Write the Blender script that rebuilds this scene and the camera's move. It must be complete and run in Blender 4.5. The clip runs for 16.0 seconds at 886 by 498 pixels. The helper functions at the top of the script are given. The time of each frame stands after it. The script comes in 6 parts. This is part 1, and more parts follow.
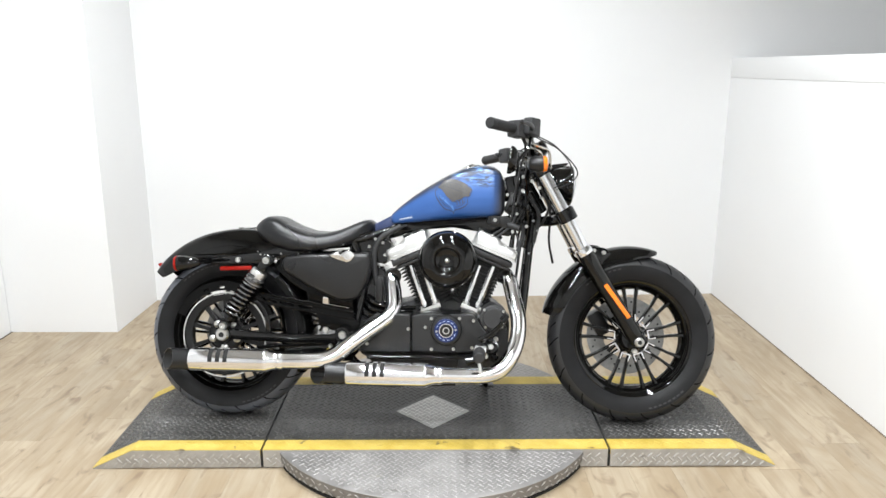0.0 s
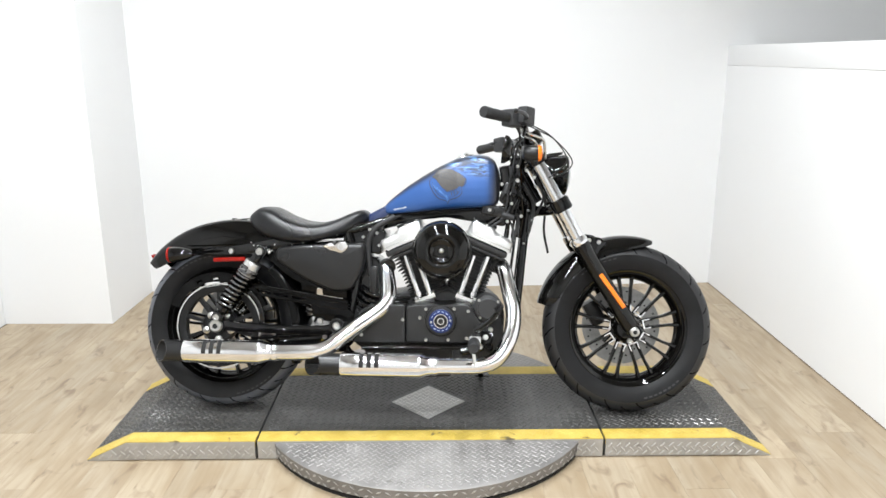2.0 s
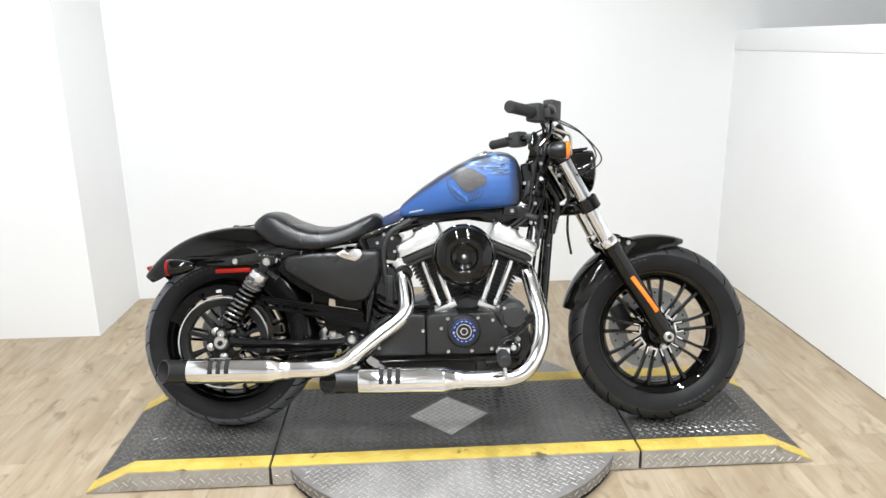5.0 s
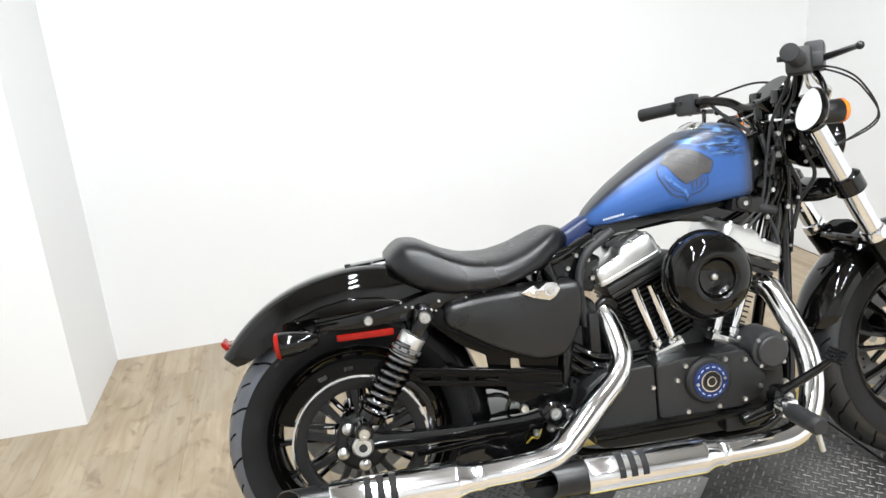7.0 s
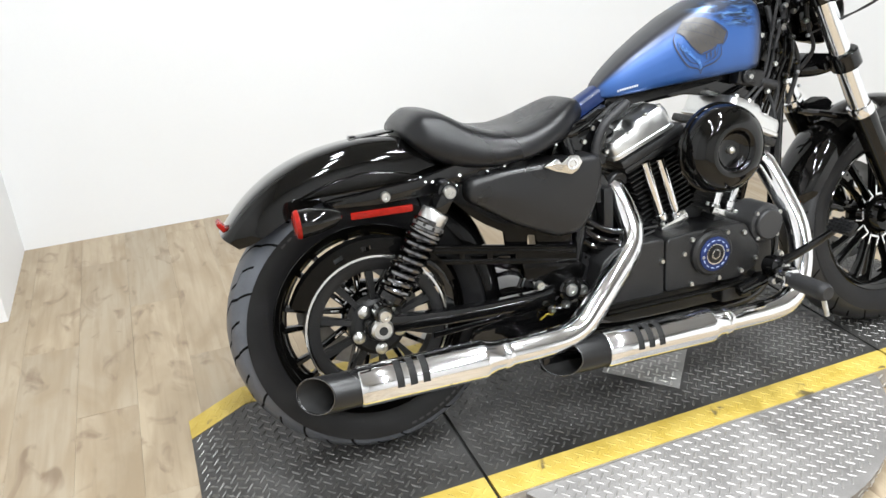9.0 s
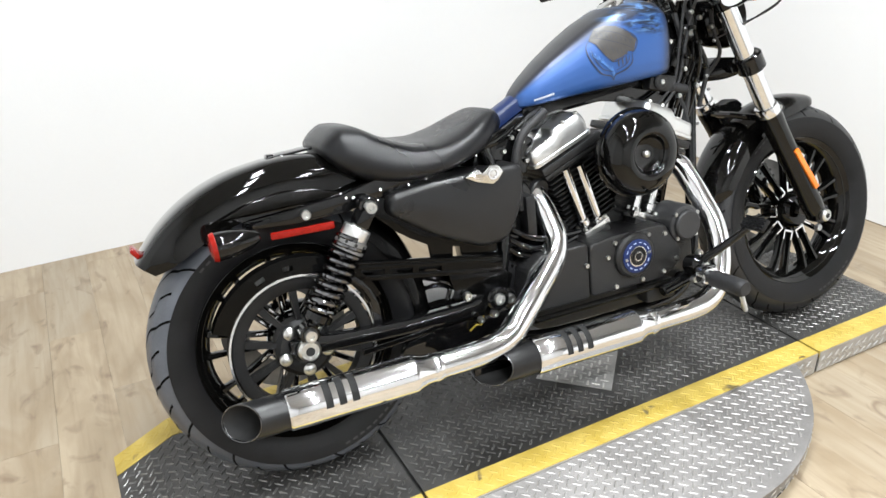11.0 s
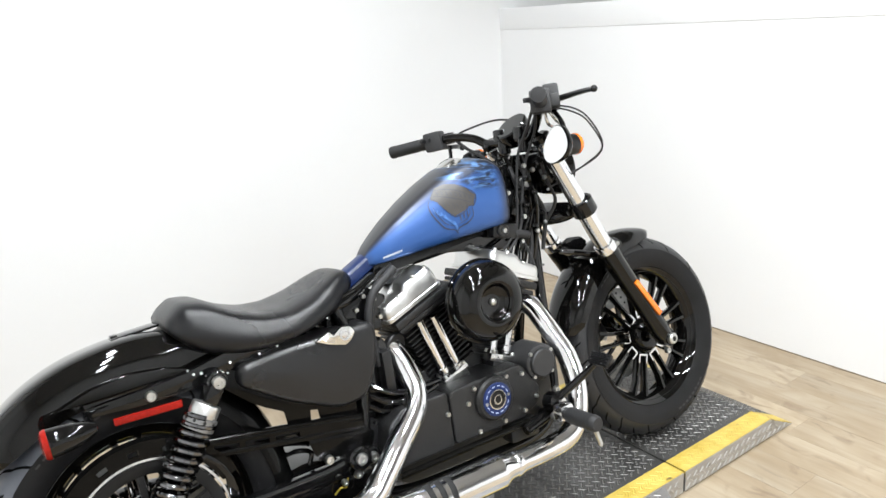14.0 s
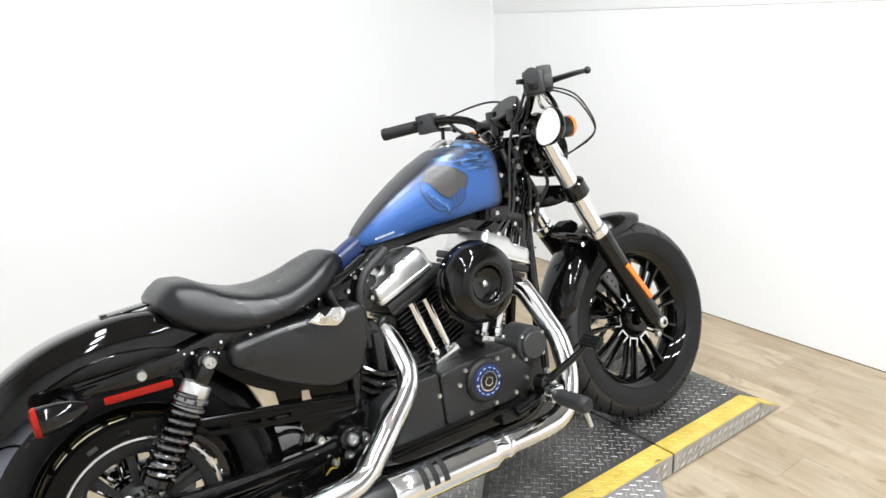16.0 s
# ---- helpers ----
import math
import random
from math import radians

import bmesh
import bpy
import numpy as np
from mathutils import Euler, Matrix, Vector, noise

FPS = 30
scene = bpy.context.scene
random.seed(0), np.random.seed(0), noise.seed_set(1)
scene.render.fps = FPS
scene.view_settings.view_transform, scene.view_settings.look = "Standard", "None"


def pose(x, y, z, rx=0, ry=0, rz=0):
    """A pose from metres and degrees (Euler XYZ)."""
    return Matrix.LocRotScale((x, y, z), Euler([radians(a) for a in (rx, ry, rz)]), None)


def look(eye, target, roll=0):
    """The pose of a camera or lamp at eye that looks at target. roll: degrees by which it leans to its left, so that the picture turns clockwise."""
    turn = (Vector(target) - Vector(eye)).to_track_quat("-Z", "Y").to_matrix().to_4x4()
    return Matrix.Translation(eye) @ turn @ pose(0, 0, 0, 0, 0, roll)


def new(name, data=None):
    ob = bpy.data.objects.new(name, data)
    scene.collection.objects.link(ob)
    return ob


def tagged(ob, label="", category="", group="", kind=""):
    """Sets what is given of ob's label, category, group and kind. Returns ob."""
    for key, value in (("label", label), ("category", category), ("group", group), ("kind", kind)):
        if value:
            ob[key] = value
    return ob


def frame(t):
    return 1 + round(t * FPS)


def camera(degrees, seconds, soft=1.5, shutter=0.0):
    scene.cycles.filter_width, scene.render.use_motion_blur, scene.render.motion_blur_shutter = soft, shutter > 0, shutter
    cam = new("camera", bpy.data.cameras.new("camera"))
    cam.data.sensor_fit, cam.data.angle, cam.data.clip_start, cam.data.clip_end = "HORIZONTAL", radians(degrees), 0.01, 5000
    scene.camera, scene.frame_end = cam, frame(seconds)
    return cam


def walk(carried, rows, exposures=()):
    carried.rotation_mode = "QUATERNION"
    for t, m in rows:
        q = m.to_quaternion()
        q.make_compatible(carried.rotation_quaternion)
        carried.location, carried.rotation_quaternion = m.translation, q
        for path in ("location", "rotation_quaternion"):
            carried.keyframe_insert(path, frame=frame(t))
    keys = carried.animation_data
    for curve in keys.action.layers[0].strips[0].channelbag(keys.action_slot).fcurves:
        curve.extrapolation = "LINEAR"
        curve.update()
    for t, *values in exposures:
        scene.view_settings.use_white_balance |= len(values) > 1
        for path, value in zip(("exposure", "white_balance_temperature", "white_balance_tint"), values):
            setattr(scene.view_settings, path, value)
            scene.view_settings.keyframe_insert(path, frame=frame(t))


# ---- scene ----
cam = camera(62.0, 16.0)
PATH = [
    (0, (-0.0, -2.593, 1.356), (0.02, -0.651, 0.877), 0.1),
    (0.5, (0.006, -2.592, 1.358), (0.032, -0.653, 0.867), 0.2),
    (1, (0.012, -2.589, 1.358), (0.032, -0.652, 0.859), 0.1),
    (1.5, (0.009, -2.587, 1.355), (0.032, -0.651, 0.853), -0.0),
    (2, (0.015, -2.579, 1.356), (0.039, -0.645, 0.849), -0.1),
    (2.5, (0.014, -2.573, 1.357), (0.038, -0.637, 0.855), -0.4),
    (3, (0.022, -2.573, 1.352), (0.054, -0.636, 0.857), -1.1),
    (3.2, (0.057, -2.569, 1.386), (0.039, -0.64, 0.858), -0.5),
    (5.3, (-0.233, -2.288, 1.366), (-0.123, -0.366, 0.823), -1.3),
    (5.5, (-0.308, -2.197, 1.349), (-0.21, -0.272, 0.814), -2.0),
    (6, (-0.514, -1.953, 1.355), (-0.358, -0.035, 0.811), -0.2),
    (6.5, (-0.74, -1.744, 1.355), (-0.397, 0.145, 0.797), -2.6),
    (7, (-0.859, -1.495, 1.31), (-0.471, 0.37, 0.7), -4.5),
    (7.5, (-0.93, -1.307, 1.324), (-0.335, 0.488, 0.673), -3.0),
    (8, (-1.074, -1.287, 1.33), (-0.432, 0.442, 0.556), -1.3),
    (8.5, (-1.142, -1.303, 1.296), (-0.454, 0.365, 0.433), -1.0),
    (8.7, (-1.153, -1.31, 1.262), (-0.472, 0.342, 0.365), -0.9),
    (10.8, (-1.136, -1.304, 1.245), (-0.341, 0.295, 0.345), -0.6),
    (11, (-1.116, -1.316, 1.252), (-0.283, 0.279, 0.379), -1.4),
    (11.5, (-1.084, -1.327, 1.251), (-0.18, 0.224, 0.37), -1.9),
    (12, (-1.048, -1.347, 1.27), (-0.077, 0.201, 0.456), -3.2),
    (12.5, (-1.03, -1.362, 1.288), (-0.011, 0.174, 0.514), -3.5),
    (13, (-1.023, -1.371, 1.315), (0.047, 0.167, 0.613), -2.9),
    (13.5, (-1.017, -1.379, 1.334), (0.088, 0.169, 0.715), -3.0),
    (14, (-1.016, -1.387, 1.342), (0.103, 0.165, 0.762), -3.0),
    (14.5, (-1.013, -1.385, 1.337), (0.099, 0.159, 0.721), -3.4),
    (15, (-1.019, -1.384, 1.331), (0.087, 0.161, 0.706), -2.8),
    (15.5, (-1.019, -1.389, 1.331), (0.093, 0.153, 0.713), -3.1),
    (16, (-1.018, -1.387, 1.33), (0.112, 0.144, 0.714), -2.5),
]
walk(cam, [(t, look(eye, target, roll)) for t, eye, target, roll in PATH])
# ---------------------------------------------------------------- light
world = bpy.data.worlds.new("world")
scene.world = world
world.use_nodes = True
world.node_tree.nodes["Background"].inputs[0].default_value = (0.9, 0.95, 1.0, 1)
world.node_tree.nodes["Background"].inputs[1].default_value = 0.05

CEIL = 3.3
# rails at y -3.9 are unseen, added to brighten the bike's near side
TRACKS = [(x, y) for x in (-0.76, 0.42) for y in (-3.9, -2.1, -0.3)]      # middle of each lamp rail
HEADS = [(dx, dy) for dx, dy in ((-0.03, -0.42), (0.03, -0.14), (-0.03, 0.14), (0.03, 0.42))]
LAMPS = [(tx + dx, ty + dy) for tx, ty in TRACKS for dx, dy in HEADS]
for lx, ly in LAMPS:
    lamp = bpy.data.lights.new("ceiling_lamp", "AREA")
    lamp.shape, lamp.size, lamp.energy, lamp.color = "DISK", 0.12, 15.6, (0.93, 0.97, 1.0)
    lo = new("lamp_light", lamp)
    lo.matrix_world = pose(lx, ly, CEIL - 0.205)


# ---------------------------------------------------------------- materials
def mat(name, base, rough=0.5, metal=0.0, vary=0.0, scale=6.0, bump=0.0, bscale=60.0, coat=0.0, spec=0.5, rvary=0.0, tint=None, wear=0.0):
    """A surface with colour and gloss that vary at two scales, and fine relief."""
    m = bpy.data.materials.new(name)
    m.use_nodes = True
    nt = m.node_tree
    n, ln = nt.nodes, nt.links
    b = n["Principled BSDF"]
    b.inputs["Base Color"].default_value = (*base, 1)
    b.inputs["Roughness"].default_value = rough
    b.inputs["Metallic"].default_value = metal
    b.inputs["Coat Weight"].default_value = coat
    b.inputs["Coat Roughness"].default_value = 0.04
    b.inputs["Specular IOR Level"].default_value = spec
    tc = n.new("ShaderNodeTexCoord")
    big = n.new("ShaderNodeTexNoise")
    big.inputs["Scale"].default_value, big.inputs["Detail"].default_value = scale, 6
    ln.new(tc.outputs["Object"], big.inputs["Vector"])
    fine = n.new("ShaderNodeTexNoise")
    fine.inputs["Scale"].default_value, fine.inputs["Detail"].default_value = bscale, 4
    ln.new(tc.outputs["Object"], fine.inputs["Vector"])
    if vary:
        mix = n.new("ShaderNodeMix")
        mix.data_type = "RGBA"
        other = tint or tuple(min(1, c * (1 + vary)) for c in base)
        mix.inputs[6].default_value, mix.inputs[7].default_value = (*[c * (1 - vary) for c in base], 1), (*other, 1)
        ramp = n.new("ShaderNodeMapRange")
        ramp.inputs[1].default_value, ramp.inputs[2].default_value = 0.35, 0.68
        add = n.new("ShaderNodeMath")
        add.operation, add.inputs[1].default_value = "MULTIPLY_ADD", 0.25
        ln.new(fine.outputs[0], add.inputs[0])
        sub = n.new("ShaderNodeMath")
        sub.operation, sub.inputs[1].default_value = "MULTIPLY", 0.76
        ln.new(big.outputs[0], sub.inputs[0])
        ln.new(sub.outputs[0], add.inputs[2])
        ln.new(add.outputs[0], ramp.inputs[0])
        ln.new(ramp.outputs[0], mix.inputs[0])
        ln.new(mix.outputs[2], b.inputs["Base Color"])
    if wear and vary:
        scuff = n.new("ShaderNodeTexNoise")
        scuff.inputs["Scale"].default_value, scuff.inputs["Detail"].default_value, scuff.inputs["Distortion"].default_value = 16, 9, 0.8
        ln.new(tc.outputs["Object"], scuff.inputs["Vector"])
        edge = n.new("ShaderNodeMapRange")
        edge.inputs[1].default_value, edge.inputs[2].default_value, edge.inputs[4].default_value = 0.655, 0.70, 0.8 * wear
        ln.new(scuff.outputs[0], edge.inputs[0])
        dirt = n.new("ShaderNodeMix")
        dirt.data_type = "RGBA"
        dirt.inputs[7].default_value = (0.05, 0.04, 0.03, 1)
        ln.new(edge.outputs[0], dirt.inputs[0])
        ln.new(mix.outputs[2], dirt.inputs[6])
        ln.new(dirt.outputs[2], b.inputs["Base Color"])
    if rvary:
        rr = n.new("ShaderNodeMapRange")
        rr.inputs[1].default_value, rr.inputs[2].default_value = 0.3, 0.7
        rr.inputs[3].default_value, rr.inputs[4].default_value = max(0.02, rough - rvary), rough + rvary
        ln.new(big.outputs[0], rr.inputs[0])
        ln.new(rr.outputs[0], b.inputs["Roughness"])
    if bump:
        bp = n.new("ShaderNodeBump")
        bp.inputs["Strength"].default_value, bp.inputs["Distance"].default_value = bump, 0.002
        ln.new(fine.outputs[0], bp.inputs["Height"])
        ln.new(bp.outputs[0], b.inputs["Normal"])
    return m


M_WALL = mat("wall_paint", (0.778, 0.782, 0.786), 0.62, vary=0.015, scale=1.2, bump=0.05, bscale=140)
M_UPPER = mat("upper_wall_paint", (0.72, 0.72, 0.71), 0.7, vary=0.03, scale=1.0, bump=0.05, bscale=120)
M_CEIL = mat("grey_ceiling_paint", (0.48, 0.48, 0.475), 0.85, vary=0.05, scale=2)
M_SOUTH = mat("grey_wall_paint", (0.55, 0.55, 0.55), 0.7, vary=0.05, scale=1.5)
M_BLACK = mat("gloss_black_paint", (0.0025, 0.0024, 0.0022), 0.03, spec=0.25, coat=0.25, rvary=0.01, vary=0.1, scale=9)
M_BLACKTUBE = mat("black_frame_enamel", (0.003, 0.003, 0.0032), 0.06, spec=0.32, coat=0.3, rvary=0.02, vary=0.15, scale=14)
M_SATIN = mat("satin_black_metal", (0.0095, 0.0095, 0.010), 0.31, spec=0.42, vary=0.2, scale=10, rvary=0.06, bump=0.1, bscale=500)
M_WRINKLE = mat("wrinkle_black_engine_coat", (0.012, 0.012, 0.0123), 0.36, spec=0.43, vary=0.2, scale=14, bump=0.4, bscale=900, rvary=0.06)
M_PLASTIC = mat("grey_black_plastic", (0.025, 0.025, 0.026), 0.46, vary=0.15, scale=20, bump=0.2, bscale=700)
M_GUARD = mat("dark_enamelled_guard", (0.002, 0.002, 0.002), 0.14, spec=0.12, coat=0.08, vary=0.2, scale=12, rvary=0.04)
M_CHROME = mat("chrome", (0.84, 0.845, 0.86), 0.085, metal=1.0, vary=0.03, scale=8, rvary=0.02)
M_ALU = mat("polished_aluminium", (0.72, 0.72, 0.71), 0.19, metal=1.0, vary=0.08, scale=22, rvary=0.07, bump=0.05, bscale=300)
M_STEEL = mat("zinc_bolt_steel", (0.6, 0.6, 0.58), 0.28, metal=1.0, vary=0.1, scale=60)
M_PULLEY = mat("dull_black_pulley", (0.006, 0.006, 0.0062), 0.45, spec=0.28, vary=0.2, scale=20, bump=0.1, bscale=400)
M_DISC = mat("brake_disc_steel", (0.27, 0.27, 0.265), 0.32, metal=1.0, vary=0.15, scale=30)
M_RUBBER = mat("tyre_rubber", (0.0056, 0.0056, 0.0060), 0.46, spec=0.22, vary=0.25, scale=12, bump=0.2, bscale=420, rvary=0.08, tint=(0.010, 0.010, 0.011))
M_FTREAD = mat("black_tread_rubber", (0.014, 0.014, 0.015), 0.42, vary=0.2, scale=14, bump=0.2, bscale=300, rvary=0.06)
# rear tread: its bluish sheen is put into the base colour
M_TREAD = mat("sheen_grey_tread_rubber", (0.085, 0.091, 0.106), 0.37, vary=0.2, scale=14, bump=0.2, bscale=300, rvary=0.06)
M_GROOVE = mat("tyre_groove", (0.003, 0.003, 0.003), 0.8, spec=0.05)
M_MARK = mat("moulded_tyre_mark", (0.018, 0.018, 0.019), 0.5)
M_GRIP = mat("grip_rubber", (0.013, 0.013, 0.014), 0.58, vary=0.15, scale=40, bump=0.4, bscale=500)
M_LEATHER = mat("black_seat_vinyl", (0.0034, 0.0036, 0.0046), 0.29, spec=0.42, vary=0.2, scale=8, bump=0.25, bscale=520, rvary=0.06)
M_BLUE = mat("satin_blue_metallic", (0.004, 0.015, 0.068), 0.34, metal=0.0, vary=0.06, scale=700, coat=0.1, rvary=0.02)
M_BLUERING = mat("blue_anodised_ring", (0.012, 0.028, 0.12), 0.35, metal=0.4, vary=0.2, scale=120)
M_EMB = mat("worn_bronze_emblem", (0.056, 0.051, 0.048), 0.42, metal=0.3, vary=0.12, scale=50)
M_EMBDARK = mat("dark_emblem_ink", (0.018, 0.022, 0.038), 0.42, vary=0.3, scale=140)
M_EMBMID = mat("brown_emblem_ink", (0.034, 0.034, 0.040), 0.45, vary=0.3, scale=180)
M_EMBLIGHT = mat("light_blue_feather", (0.05, 0.15, 0.40), 0.4, metal=0.4, vary=0.4, scale=120)
M_LETTER = mat("silver_letter", (0.6, 0.65, 0.72), 0.4)
M_RINGMARK = mat("pale_blue_mark", (0.42, 0.5, 0.72), 0.4)
M_RED = mat("red_lens", (0.25, 0.008, 0.004), 0.22, spec=0.22, coat=0.05, vary=0.2, scale=200)
M_AMBER = mat("amber_lens", (0.85, 0.2, 0.01), 0.2, coat=0.6, vary=0.15, scale=220)
M_SMOKE = mat("gloss_black_signal_shell", (0.002, 0.002, 0.0022), 0.05, spec=0.3, coat=0.3)
M_ROCKER = mat("brushed_rocker_aluminium", (0.70, 0.70, 0.69), 0.34, metal=1.0, vary=0.06, scale=25, rvary=0.06, bump=0.04, bscale=300)
M_COLLAR = mat("grey_cast_collar", (0.22, 0.22, 0.22), 0.42, metal=0.7, vary=0.1, scale=60)
M_FORK = mat("polished_fork_steel", (0.80, 0.815, 0.84), 0.13, metal=1.0, vary=0.01, scale=4)
M_SPRING = mat("dark_chrome_spring", (0.17, 0.17, 0.175), 0.14, metal=1.0, vary=0.1, scale=40)
# pale base puts the dial glass's bright reflections into the colour
M_GLASS = mat("headlamp_glass", (0.62, 0.64, 0.66), 0.08, metal=0.6, coat=1.0)
M_MIRROR = mat("mirror_silver", (0.92, 0.93, 0.93), 0.01, metal=1.0)
M_YELLOW = mat("yellow_deck_paint", (0.50, 0.355, 0.055), 0.5, wear=1.0, vary=0.14, scale=18, bump=0.15, bscale=200, tint=(0.56, 0.42, 0.10))
M_DECK = mat("worn_black_tread_plate", (0.037, 0.036, 0.034), 0.42, vary=0.5, scale=7, bump=0.2, bscale=160, rvary=0.1, tint=(0.062, 0.060, 0.057))
M_LUG = mat("scuffed_black_lug", (0.125, 0.122, 0.117), 0.22, vary=0.4, scale=40, metal=0.4)
M_PLATE = mat("bare_tread_plate_aluminium", (0.245, 0.235, 0.227), 0.52, metal=0.5, vary=0.2, wear=0.5, scale=9, rvary=0.1, bump=0.1, bscale=250)
M_PLUG = mat("polished_plate_lug", (0.47, 0.46, 0.445), 0.36, metal=0.7, vary=0.08, scale=30)
M_COVER = mat("bright_tread_plate_cover", (0.43, 0.42, 0.405), 0.42, metal=0.6, vary=0.15, wear=0.4, scale=14, rvary=0.08)
M_COVERLUG = mat("bright_cover_lug", (0.66, 0.65, 0.63), 0.28, metal=0.8, vary=0.06, scale=30)
M_DISCLUG = mat("worn_plate_lug", (0.375, 0.362, 0.35), 0.40, metal=0.62, vary=0.12, scale=12)
# near-black fill: the shade of gaps and holes is put into its colour
M_GAP = mat("dark_gap_fill", (0.008, 0.008, 0.008), 0.8)
M_LAMP = mat("white_lamp_housing", (0.8, 0.8, 0.8), 0.5)
M_FLOORGAP = mat("floor_gap_brown", (0.16, 0.12, 0.08), 0.6, vary=0.2, scale=20)
M_WIRE = mat("yellow_wire_sheath", (0.34, 0.25, 0.03), 0.5)


def plank_material():
    m = bpy.data.materials.new("oak_vinyl_plank")
    m.use_nodes = True
    nt = m.node_tree
    n, ln = nt.nodes, nt.links
    b = n["Principled BSDF"]
    tc, info = n.new("ShaderNodeTexCoord"), n.new("ShaderNodeObjectInfo")
    shift = n.new("ShaderNodeVectorMath")
    shift.operation = "MULTIPLY_ADD"
    ln.new(info.outputs["Random"], shift.inputs[0])
    shift.inputs[1].default_value = (37.0, 53.0, 11.0)
    ln.new(tc.outputs["Object"], shift.inputs[2])

    def noise_node(sx, sy, scale, detail, warp=0.0):
        mp = n.new("ShaderNodeMapping")
        mp.inputs["Scale"].default_value = (sx, sy, 1)
        ln.new(shift.outputs[0], mp.inputs[0])
        t = n.new("ShaderNodeTexNoise")
        t.inputs["Scale"].default_value, t.inputs["Detail"].default_value, t.inputs["Distortion"].default_value = scale, detail, warp
        ln.new(mp.outputs[0], t.inputs["Vector"])
        return t.outputs[0]

    grain, cloud, knots = noise_node(26, 1.6, 2.2, 8, 0.6), noise_node(4.5, 1.3, 2.2, 6, 0.9), noise_node(9, 4.5, 1.5, 3, 1.2)

    def mixc(fac, a, c):
        x = n.new("ShaderNodeMix")
        x.data_type = "RGBA"
        for k, v in ((0, fac), (6, a), (7, c)):
            if isinstance(v, tuple):
                x.inputs[k].default_value = (*v, 1)
            else:
                ln.new(v, x.inputs[k])
        return x.outputs[2]

    def rng(src, a, c, lo=0.0, hi=1.0):
        x = n.new("ShaderNodeMapRange")
        x.inputs[1].default_value, x.inputs[2].default_value, x.inputs[3].default_value, x.inputs[4].default_value = a, c, lo, hi
        ln.new(src, x.inputs[0])
        return x.outputs[0]

    light = mixc(rng(info.outputs["Random"], 0, 1), (0.415, 0.335, 0.232), (0.33, 0.275, 0.20))
    c = mixc(rng(cloud, 0.36, 0.66), light, (0.285, 0.218, 0.14))
    c = mixc(rng(grain, 0.45, 0.75, 0, 0.5), c, (0.25, 0.19, 0.125))
    c = mixc(rng(knots, 0.58, 0.74, 0, 0.75), c, (0.16, 0.11, 0.07))
    ln.new(c, b.inputs["Base Color"])
    ln.new(rng(grain, 0.3, 0.7, 0.36, 0.52), b.inputs["Roughness"])
    bp = n.new("ShaderNodeBump")
    bp.inputs["Strength"].default_value, bp.inputs["Distance"].default_value = 0.25, 0.001
    ln.new(grain, bp.inputs["Height"])
    ln.new(bp.outputs[0], b.inputs["Normal"])
    return m


M_PLANK = plank_material()


# ---------------------------------------------------------------- mesh helpers
def part(name, bm, material, parent=None, label="", smooth=35, category="", kind="", group=""):
    """Links a bmesh as one mesh object, under a thing or a part if one is given."""
    bmesh.ops.recalc_face_normals(bm, faces=bm.faces)
    me = bpy.data.meshes.new(name)
    bm.to_mesh(me)
    bm.free()
    me.materials.append(material)
    if smooth:
        me.shade_smooth()
        me.set_sharp_from_angle(angle=radians(smooth))
    ob = new(name, me)
    ob.parent = parent
    return tagged(ob, label, category, group, kind)


def shell(ob, thickness, offset=-1.0):
    s = ob.modifiers.new("thickness", "SOLIDIFY")
    s.thickness, s.offset = thickness, offset
    e = ob.modifiers.new("crisp_rims", "EDGE_SPLIT")
    e.split_angle = radians(45)
    return ob


def box(bm, centre, size, bevel=0.0, rot=None):
    g = bmesh.new()
    bmesh.ops.create_cube(g, size=1.0)
    bmesh.ops.scale(g, vec=size, verts=g.verts)
    if bevel:
        bmesh.ops.bevel(g, geom=g.edges[:], offset=bevel, segments=2, affect="EDGES", profile=0.6)
    m = Matrix.Translation(centre) @ (rot.to_4x4() if rot else Matrix.Identity(4))
    bmesh.ops.transform(g, matrix=m, verts=g.verts)
    join(bm, g)
    return bm


def join(bm, g):
    tmp = bpy.data.meshes.new("tmp")
    g.to_mesh(tmp)
    g.free()
    bm.from_mesh(tmp)
    bpy.data.meshes.remove(tmp)


def basis(d):
    """A turn whose z axis is d."""
    return Vector(d).normalized().to_track_quat("Z", "Y").to_matrix()


def lathe(bm, profile, origin, axis, seg=32, close=False, a0=0.0, a1=360.0, skip=None):
    """Turns a profile of (radius, height) round the axis through origin."""
    q = basis(axis)
    full = abs(a1 - a0) > 359.9
    n = seg if full else seg + 1
    rows = []
    for r, h in profile:
        row = []
        for i in range(n):
            a = radians(a0 + (a1 - a0) * i / seg)
            row.append(bm.verts.new(Vector(origin) + q @ Vector((r * math.cos(a), r * math.sin(a), h))))
        rows.append(row)
    k = len(rows)
    for j in range(k if close else k - 1):
        for i in range(n if full else n - 1):
            if skip and skip(i, j):
                continue
            p, s = rows[j], rows[(j + 1) % k]
            bm.faces.new((p[i], p[(i + 1) % n], s[(i + 1) % n], s[i]))
    if full and not close and not skip:
        for row in (rows[0], rows[-1]):
            bm.faces.new(row)
    return bm


def rod(bm, p0, p1, r0, r1=None, seg=16, bevel=0.0):
    p0, p1 = Vector(p0), Vector(p1)
    length = (p1 - p0).length
    r1 = r0 if r1 is None else r1
    b = min(bevel, length * 0.4)
    prof = [(r0 - b, 0), (r0, b), (r1, length - b), (r1 - b, length)] if b else [(r0, 0), (r1, length)]
    return lathe(bm, prof, p0, p1 - p0, seg)


